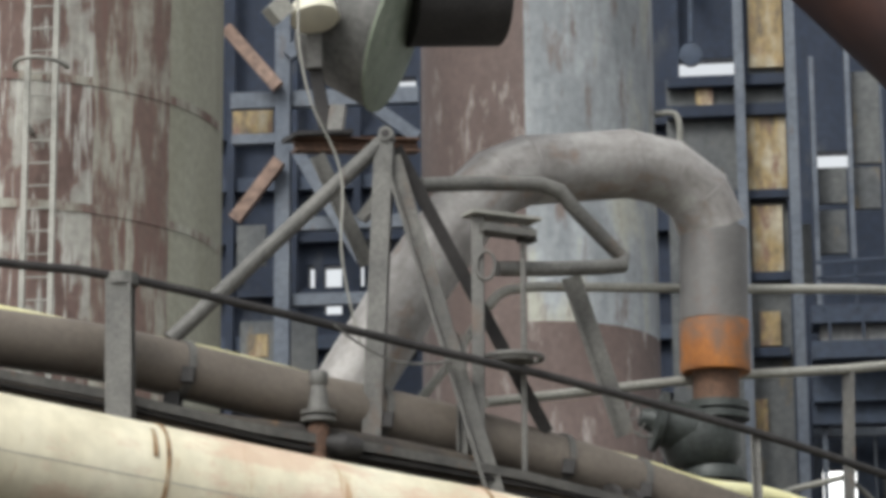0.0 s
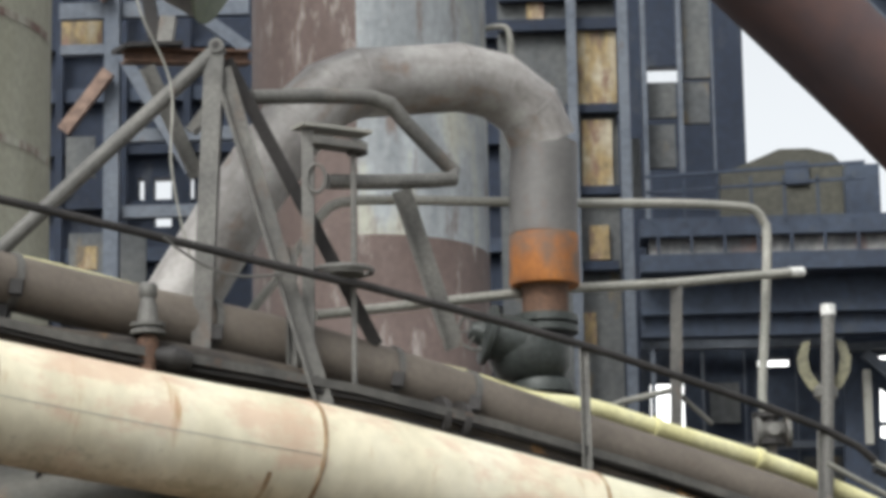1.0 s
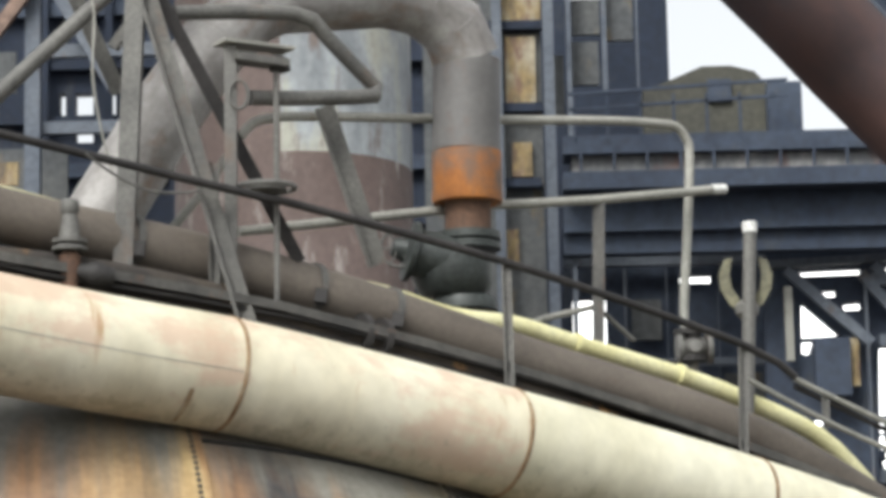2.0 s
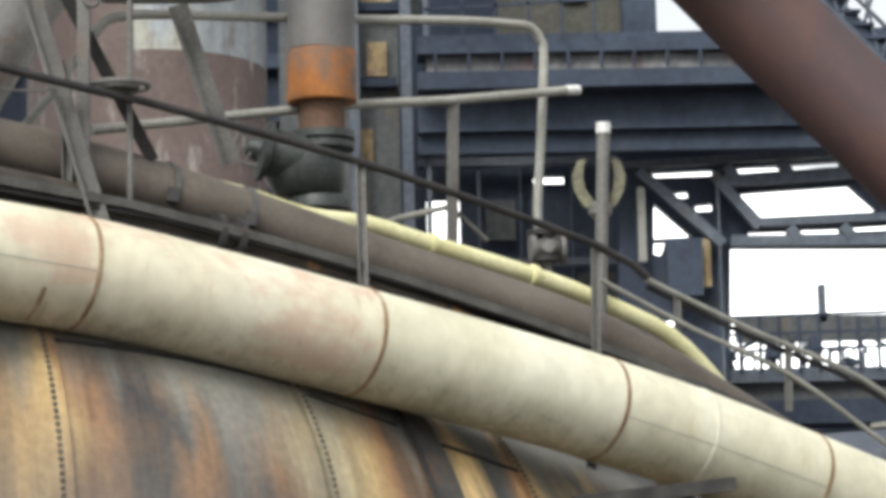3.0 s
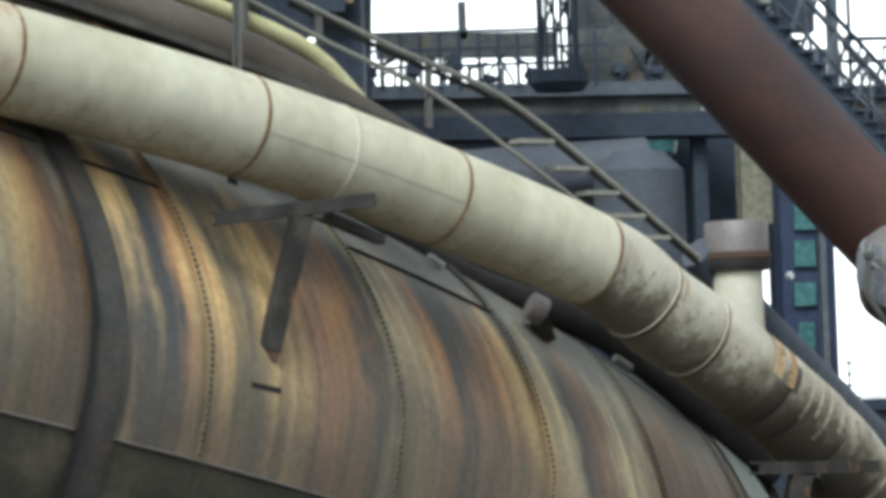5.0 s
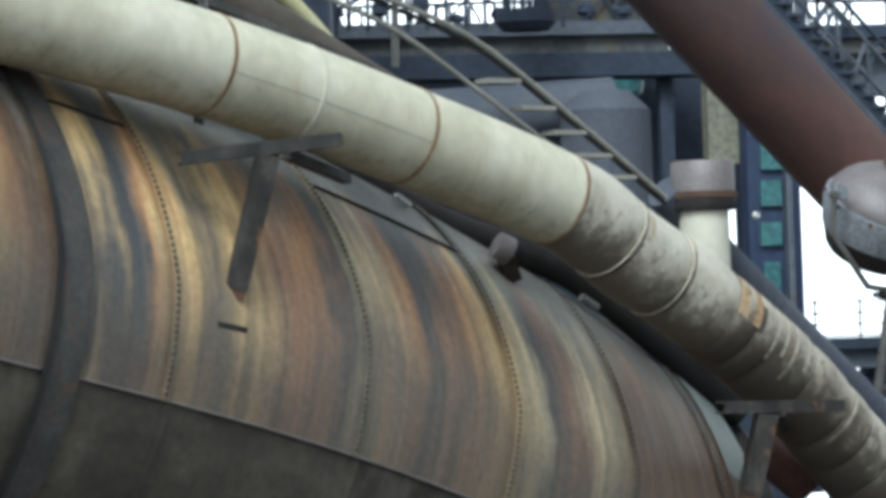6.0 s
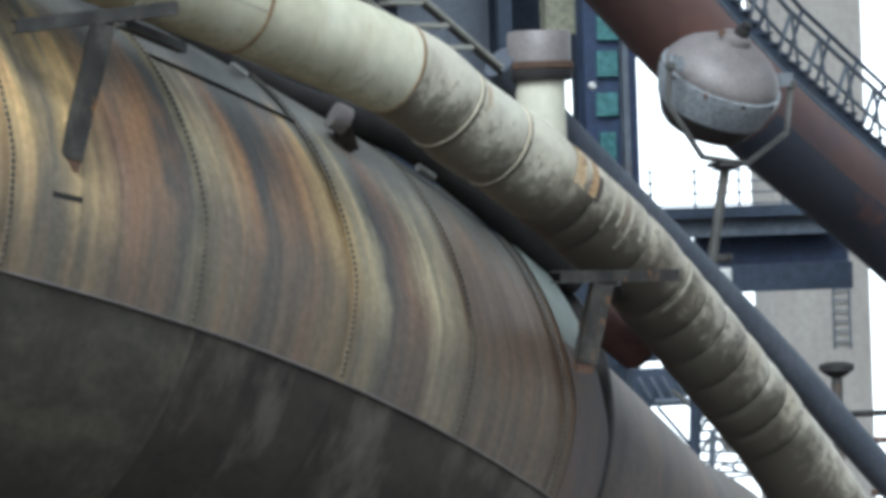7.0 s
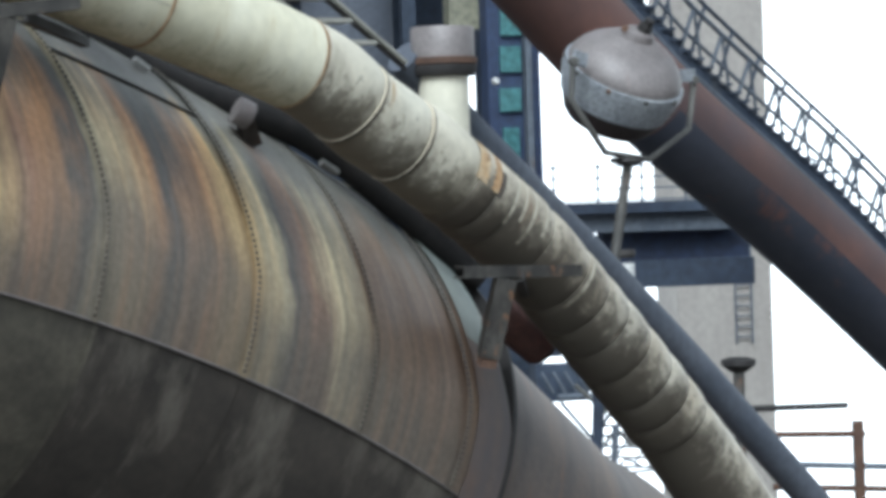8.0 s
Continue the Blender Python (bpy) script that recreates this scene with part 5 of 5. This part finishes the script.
for r in ((2.42, 23.35, 3.01, 24.16), (4.22, 22.07, 4.98, 22.65)):
    frontal(low, "panel", r, 59.8, 0.1, PANEL)

def pierced(name, outer, holes, y, thick, mat, house):
    """A flat steel panel with slanted openings cut through it."""
    bm = bmesh.new()
    edges = []
    for loop in [outer] + holes:
        vs = [bm.verts.new((q[0], y, q[2])) for q in loop]
        edges += [bm.edges.new((vs[i], vs[(i + 1) % len(vs)])) for i in range(len(vs))]
    fill = bmesh.ops.triangle_fill(bm, use_beauty=True, use_dissolve=False, edges=edges)
    faces = [f for f in fill["geom"] if isinstance(f, bmesh.types.BMFace)]
    ext = bmesh.ops.extrude_face_region(bm, geom=faces)
    for v in ext["geom"]:
        if isinstance(v, bmesh.types.BMVert):
            v.co.y += thick
    bmesh.ops.recalc_face_normals(bm, faces=bm.faces)
    return part(name, bm, mat, house, smooth=False)


roof = thing("roof_frame", "open dark roof frame of purlins against the white sky", "roof frame")
pierced("frame_panel", [(4.95, 58.00, 24.71), (11.37, 58.00, 25.05), (11.27, 58.00, 22.76), (7.05, 58.00, 22.84), (6.92, 58.00, 19.29), (4.79, 58.00, 19.34)],
        [[(5.56, 58.00, 24.35), (6.78, 58.00, 24.38), (6.77, 58.00, 24.25), (5.55, 58.00, 24.23)], [(7.18, 58.00, 24.41), (8.07, 58.00, 24.45), (8.11, 58.00, 24.31), (7.25, 58.00, 24.27)], [(8.22, 58.00, 24.46), (9.24, 58.00, 24.50), (9.28, 58.00, 24.35), (8.28, 58.00, 24.31)],
         [(9.46, 58.00, 24.51), (10.46, 58.00, 24.56), (10.45, 58.00, 24.42), (9.52, 58.00, 24.37)], [(7.23, 58.00, 23.91), (9.40, 58.00, 24.02), (9.97, 58.00, 23.48), (7.66, 58.00, 23.41)], [(7.36, 58.00, 23.15), (8.17, 58.00, 23.16), (8.19, 58.00, 23.04), (7.42, 58.00, 23.03)],
         [(8.36, 58.00, 23.18), (9.19, 58.00, 23.19), (9.20, 58.00, 23.07), (8.41, 58.00, 23.07)], [(9.40, 58.00, 23.21), (10.29, 58.00, 23.24), (10.33, 58.00, 23.12), (9.45, 58.00, 23.10)], [(5.95, 58.00, 23.95), (6.27, 58.00, 23.97), (6.30, 58.00, 23.82), (6.01, 58.00, 23.82)],
         [(6.38, 58.00, 23.69), (6.74, 58.00, 23.72), (6.76, 58.00, 23.56), (6.42, 58.00, 23.55)], [(5.60, 58.00, 23.75), (6.35, 58.00, 23.06), (5.58, 58.00, 23.03)], [(5.58, 58.00, 22.99), (5.81, 58.00, 22.99), (5.71, 58.00, 22.70), (5.57, 58.00, 22.73)],
         [(5.38, 58.00, 21.55), (5.64, 58.00, 21.55), (5.63, 58.00, 21.26), (5.37, 58.00, 21.27)], [(5.77, 58.00, 21.50), (5.98, 58.00, 21.50), (5.97, 58.00, 21.33), (5.76, 58.00, 21.34)]], 58.0, 0.35, NAVY, roof)
for a, b, w in (((4.97, 57.70, 24.41), (10.85, 57.70, 24.67), 0.10), ((6.93, 57.70, 24.07), (9.62, 57.70, 24.20), 0.16), ((7.61, 57.70, 23.24), (11.24, 57.70, 23.35), 0.10), ((7.02, 57.70, 22.90), (11.22, 57.70, 22.86), 0.14)):
    part("purlin", bar(a, b, rect(0.3, w * 1.5)), STEELBLUE, roof)
for a, b in (((5.29, 57.60, 24.30), (6.87, 57.60, 22.84)), ((6.74, 57.60, 24.17), (7.57, 57.60, 23.16)), ((8.02, 57.60, 24.39), (8.20, 57.60, 24.18)), ((6.96, 57.60, 24.36), (7.14, 57.60, 24.16)), ((8.14, 57.60, 23.13), (8.31, 57.60, 22.93)), ((9.15, 57.60, 23.15), (9.34, 57.60, 22.95))):
    part("rafter", bar(a, b, rect(0.2, 0.16), up=(0, -1, 0)), STEELBLUE, roof)
frontal(roof, "post", (6.77, 19.25, 6.81, 24.26), 57.5, 0.25, STEELBLUE)
frontal(roof, "post", (5.24, 22.53, 5.39, 23.96), 57.5, 0.2, PALE, "pale glazed post")
frontal(roof, "stained_panel", (6.41, 22.03, 6.62, 22.96), 57.6, 0.1, AMBER)
frontal(roof, "dark_box", (5.77, 21.84, 6.44, 22.94), 57.4, 0.3, NAVY)

# distant platform, water tank and pipes
plat = thing("far_platform", "distant steel platform with railings and machinery", "platform")
frontal(plat, "deck_girder", (7.04, 20.86, 14.84, 21.15), 64.0, 1.0, STEELBLUE)
frontal(plat, "deck_web", (7.06, 20.33, 14.87, 21.03), 64.2, 0.6, PANEL)
frontal(plat, "under_beam", (6.76, 19.95, 15.75, 20.45), 63.8, 1.0, NAVY)
frontal(plat, "lower_wall", (7.47, 7.59, 16.32, 20.33), 66.0, 0.4, NAVY)
for x in (7.55, 14.66):
    part("leg", box(bmesh.new(), x, 64.3, 0.0, x + 0.3, 64.6, 20.55), NAVY, plat, smooth=False)
frontal(plat, "upper_beam", (7.98, 21.87, 11.86, 22.38), 65.0, 0.5, PANEL)
frontal(plat, "stack", (9.77, 22.24, 9.92, 23.07), 65.0, 0.3, STEELBLUE)
for x in range(16):
    a = V((6.23, 64.00, 22.25)) + V(0.42 * x, 0, 0)
    part("railing_post", bar(a, a + V(0, 0, -1.2), rect(0.07, 0.07), up=(0, -1, 0)), NAVY, plat)
for z in (-0.02, -0.4, -0.75):
    a = V((6.23, 64.00, 22.25)) + V(0, 0, z)
    part("railing_bar", bar(a, a + V(6.6, 0, 0.1), rect(0.05, 0.06)), NAVY, plat)
random.seed(4)
for k in range(22):
    a = V((7.75, 64.40, 21.14)) + V(0.30 * k + random.uniform(-0.1, 0.1), random.uniform(0, 0.8), 0.0)
    h = random.uniform(0.3, 0.8)
    if k % 3 == 0:
        part("machine_valve", turned(a, (0, 0, 1), [(0, 0.10), (0.05, 0.16), (h * 0.4, 0.06), (h * 0.5, 0.20), (h * 0.8, 0.17), (h, 0.05)], 12), NAVY, plat)
    else:
        part("machine_pipe", tube([a, a + V(0, 0, h), a + V(random.uniform(-0.5, 0.5), 0, h + random.uniform(-0.2, 0.3))], random.uniform(0.03, 0.06), 8), NAVY if k % 2 else STEELBLUE, plat)
for k in range(9):
    a = V((7.79, 64.20, 21.20)) + V(0.75 * k, 0.02 * k, 0)
    part("brace", bar(a, a + V(0.7 if k % 2 else -0.4, 0, 0.75), rect(0.05, 0.06), up=(0, -1, 0)), NAVY, plat)
frontal(plat, "tank_house", (12.38, 21.01, 15.42, 23.31), 65.4, 0.6, PANEL)
frontal(plat, "tank_house_bay", (12.45, 21.93, 14.26, 22.21), 65.1, 0.2, STEELBLUE)
for x in (0, 1, 2):
    a = V((12.58, 65.00, 21.26)) + V(0.55 * x, 0, 0)
    part("house_post", bar(a, a + V(0, 0, 2.0), rect(0.08, 0.08), up=(0, -1, 0)), NAVY, plat)
    part("house_brace", bar(a, a + V(0.55, 0, 0.9), rect(0.06, 0.06), up=(0, -1, 0)), STEELBLUE, plat)
frontal(plat, "housing", (12.41, 21.12, 13.72, 22.44), 64.5, 0.8, PANEL)
part("teal_hopper", turned((13.26, 62.00, 19.49), (0, 0, -1), [(-0.15, 0.55), (0.1, 0.5), (0.3, 0.2)], 16), TEAL, plat, "faded teal hopper")
tank = thing("water_tank", "dark domed tank on a latticed stand", "tank")
tc0 = V((11.36, 62.00, 22.85))
part("dome", turned(tc0, (0, 0, 1), [(-0.14, 0.42), (-0.1, 0.48), (0.02, 0.46), (0.14, 0.34), (0.22, 0.1), (0.23, 0)], 24), NAVY, tank)
for k in range(8):
    a = 2 * math.pi * k / 8
    p = tc0 + V(0.4 * math.cos(a), 0.4 * math.sin(a), -0.12)
    b = a + 0.8
    part("leg", tube([p, p + V(0, 0, -1.9)], 0.04, 6), NAVY, tank)
    part("lattice", tube([p, tc0 + V(0.4 * math.cos(b), 0.4 * math.sin(b), -1.0)], 0.03, 6), NAVY, tank)
part("base", turned(tc0 + V(0, 0, -1.65), (0, 0, -1), [(0, 0.3), (0.05, 0.6), (0.3, 0.62), (0.45, 0.5)], 20), NAVY, tank)
header = thing("far_header_pipe", "dark slate header pipe beyond the stair", "pipe")
part("pipe_barrel", tube([(6.53, 60.00, 18.66), (12.70, 60.00, 18.97)], 0.6, 20), SLATE, header)
part("pipe_barrel", turned((12.33, 59.00, 17.89), (0, 0, 1), [(-1.2, 0.9), (0.9, 0.9), (1.3, 0.5)], 24), SLATE, header)

# blue column, girder bridge and concrete tower at the far end
far = thing("blue_gantry", "deep blue steel gantry with teal glazing", "gantry")
frontal(far, "column", (15.43, 13.60, 16.52, 21.30), 60.0, 0.6, surface("deep_blue_steel", [(0.02, 0.035, 0.09), (0.045, 0.07, 0.14)], (0.6, 0.6, 0.6), 6, 0.7), "deep blue column")
for r in ((15.67, 16.88, 16.10, 17.40), (15.64, 16.08, 16.08, 16.55), (15.69, 15.11, 16.02, 15.75), (15.70, 17.62, 16.13, 18.32)):
    frontal(far, "teal_pane", r, 59.9, 0.12, TEAL, "teal glazing")
frontal(far, "flange", (16.15, 13.61, 16.27, 21.27), 59.7, 0.4, STEELBLUE)
part("bright_fitting", turned((15.06, 58.00, 16.61), (0, -1, 0), [(0, 0.08), (0.1, 0.05), (0.1, 0)], 12), BRIGHT, far)
frontal(far, "pale_column", (14.90, 17.83, 15.54, 21.43), 61.0, 0.5, surface("pale_yellow_steel", [(0.22, 0.22, 0.17), (0.34, 0.33, 0.24)], (1, 1, 0.4), 8, 0.7), "pale yellowed column")
frontal(far, "low_panel", (14.49, 11.11, 16.49, 13.89), 59.0, 0.4, NAVY)
upg = thing("upper_gantry", "blue-grey upper gantry platform with thin railings", "platform")
frontal(upg, "deck_girder", (17.45, 20.59, 21.89, 20.87), 63.0, 0.9, NAVY)
frontal(upg, "deck_web", (17.50, 20.27, 21.95, 20.70), 63.2, 0.5, PANEL)
frontal(upg, "dark_bay", (14.70, 23.49, 16.16, 27.22), 65.0, 0.4, NAVY)
frontal(upg, "dark_bay", (14.54, 22.29, 17.66, 23.34), 65.0, 0.4, NAVY)
frontal(upg, "lower_web", (18.03, 19.39, 22.05, 20.39), 63.6, 0.5, STEELBLUE)
frontal(upg, "column", (17.60, 20.62, 17.74, 30.68), 63.4, 0.5, STEELBLUE)
frontal(upg, "pale_column", (16.20, 22.55, 16.47, 28.24), 64.0, 0.5, PALE)
for r in ((17.84, 20.86, 17.91, 22.76), (18.08, 20.86, 18.11, 21.88), (18.60, 20.85, 18.63, 21.72), (19.37, 20.83, 19.41, 21.71), (17.74, 21.82, 19.93, 21.91), (17.72, 21.34, 19.91, 21.42), (18.61, 21.65, 19.92, 21.72)):
    frontal(upg, "rail_bar", r, 63.0, 0.08, NAVY)
for a, b in (((17.68, 62.80, 21.76), (18.45, 62.80, 20.83)), ((17.71, 62.80, 20.84), (18.23, 62.80, 21.51)), ((17.83, 62.80, 20.73), (18.78, 62.80, 19.81)), ((14.79, 62.00, 24.68), (16.86, 62.00, 22.27))):
    part("brace", bar(a, b, rect(0.12, 0.12), up=(0, -1, 0)), STEELBLUE, upg)
frontal(upg, "leg", (16.11, -13.52, 17.33, 20.64), 63.5, 0.3, NAVY)
gird = thing("far_girder", "blue steel girder bridge with thin railings", "bridge")
frontal(gird, "web", (16.20, 13.58, 19.63, 14.09), 57.0, 0.4, STEELBLUE)
frontal(gird, "top_flange", (16.09, 13.95, 19.69, 14.17), 56.8, 1.2, NAVY)
frontal(gird, "soffit", (16.99, 12.92, 19.98, 13.67), 57.4, 0.5, surface("blue_soffit", [(0.015, 0.025, 0.06), (0.03, 0.045, 0.09)], (1, 1, 1), 6, 0.7))
frontal(gird, "lower_chord", (17.42, 12.48, 19.94, 13.01), 57.0, 0.4, NAVY)
for z in range(4):
    a = V((15.94, 57.50, 14.87)) + V(0, 0, -0.22 * z)
    part("rail", bar(a, a + V(6.6, 0, 0.0), rect(0.03, 0.035)), STEELBLUE, gird)
for x in range(8):
    a = V((16.03, 57.50, 14.93)) + V(0.9 * x, 0, 0)
    part("rail_post", bar(a, a + V(0, 0, -0.85), rect(0.04, 0.04), up=(0, -1, 0)), STEELBLUE, gird)
conc = thing("concrete_tower", "tall pale concrete tower with a thin ladder", "tower")
ctr = (27.35, 10.23, 30.24, 13.63)
part("shaft", box(bmesh.new(), ctr[0], 85.0, 0.0, ctr[2], 87.0, 45.0), CONCRETE, conc, smooth=False)
for x in (29.08, 29.57):
    part("ladder_stile", bar((x, 84.9, 10.0), (x, 84.9, 16.5), rect(0.05, 0.05)), STEELBLUE, conc)
for k in range(20):
    part("ladder_rung", bar((29.08, 84.9, 10.2 + 0.3 * k), (29.57, 84.9, 10.2 + 0.3 * k), rect(0.04, 0.04)), STEELBLUE, conc)
chim = thing("rusty_vent", "slim rusty vent pipe with a dark cap", "vent pipe")
cv = V((17.14, 50.00, 11.27))
part("pipe", tube([cv, cv + V(0, 0, -2.6)], 0.10, 12), STEEL, chim)
part("cap", turned(cv, (0, 0, 1), [(-0.12, 0.13), (0.0, 0.3), (0.1, 0.3), (0.14, 0.15)], 16), DARK, chim)
low_rail = thing("yard_railing", "rusty pipe railing on a low platform", "railing")
for a, b, m in (((13.47, 40.00, 11.21), (15.29, 40.00, 11.19), DARK), ((13.79, 40.00, 10.85), (15.53, 40.00, 10.78), RUST), ((14.17, 40.00, 10.11), (16.09, 40.00, 9.98), RUST), ((14.10, 40.00, 10.43), (16.10, 40.00, 10.29), STEELBLUE)):
    part("rail", tube([a, b], 0.045, 8), m, low_rail)
part("post", bar((15.43, 40.00, 10.97), tuple(V((15.47, 40.00, 10.96)) * 1.0 - V(0, 0, 10.96)), rect(0.14, 0.1), up=(0, -1, 0)), RUST, low_rail)
clut = thing("lower_pipework", "tangle of small pipes and rails below the girder", "pipework")
random.seed(9)
for p, q, r, m in (((13.75, 47.00, 11.22), (13.65, 47.00, 9.49), 0.10, NAVY), ((14.07, 47.20, 10.56), (13.99, 47.20, 9.46), 0.06, STEELBLUE), ((13.39, 48.00, 10.90), (13.94, 48.00, 10.24), 0.03, NAVY),
                   ((13.43, 48.30, 10.97), (14.88, 48.30, 10.96), 0.05, STEELBLUE), ((13.53, 47.60, 11.20), (14.03, 47.60, 10.72), 0.035, GREY)):
    part("small_pipe", tube([p, q], r, 10), m, clut)
c0 = V((13.91, 47.40, 10.69))
for k in range(7):
    a = c0 + V(0.05, 0.1 * k, -0.17 * k)
    part("rail_bar", tube([a, a + V(1.2, 0, random.uniform(-0.12, 0.08))], 0.022, 6), random.choice((NAVY, STEELBLUE, RUST)), clut)
    b = c0 + V(random.uniform(0, 0.8), 0.2, -0.16 * k)
    part("small_pipe", tube(spline([b, b + V(0.2, 0, 0.22), b + V(0.45, 0, random.uniform(-0.3, 0.2))], 0.1), random.uniform(0.018, 0.035), 8), random.choice((NAVY, STEELBLUE, GREY)), clut)
for k in range(3):
    b = c0 + V(0.25 + 0.4 * k, 0.3, 0.15 - 0.5 * k)
    part("round_valve", turned(b, (0.3, -1, 0.1), [(-0.08, 0.05), (-0.06, 0.12), (0.06, 0.12), (0.08, 0.05), (0.12, 0.04)], 14), STEELBLUE, clut)
frontal(clut, "cross_girder", (13.26, 10.85, 14.16, 11.48), 49.0, 0.4, NAVY)
for k in range(4):
    a = V((13.30, 48.80, 11.36)) + V(0.2 * k, 0, 0)
    part("girder_brace", bar(a, a + V(0.2, 0, -0.35), rect(0.04, 0.04), up=(0, -1, 0)), STEELBLUE, clut)

# added glowing white card that stands in for bright sky near the horizon
sky_card = bpy.data.materials.new("glowing_sky_card")
sky_card.use_nodes = True
hn = sky_card.node_tree.nodes["Principled BSDF"]
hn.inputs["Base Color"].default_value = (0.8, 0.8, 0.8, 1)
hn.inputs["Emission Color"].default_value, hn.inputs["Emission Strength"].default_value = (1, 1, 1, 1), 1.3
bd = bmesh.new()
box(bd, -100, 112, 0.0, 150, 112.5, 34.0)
tagged(part("backdrop", bd, sky_card, smooth=False), "added glowing white card standing in for the bright low sky", "backdrop", kind="structure")
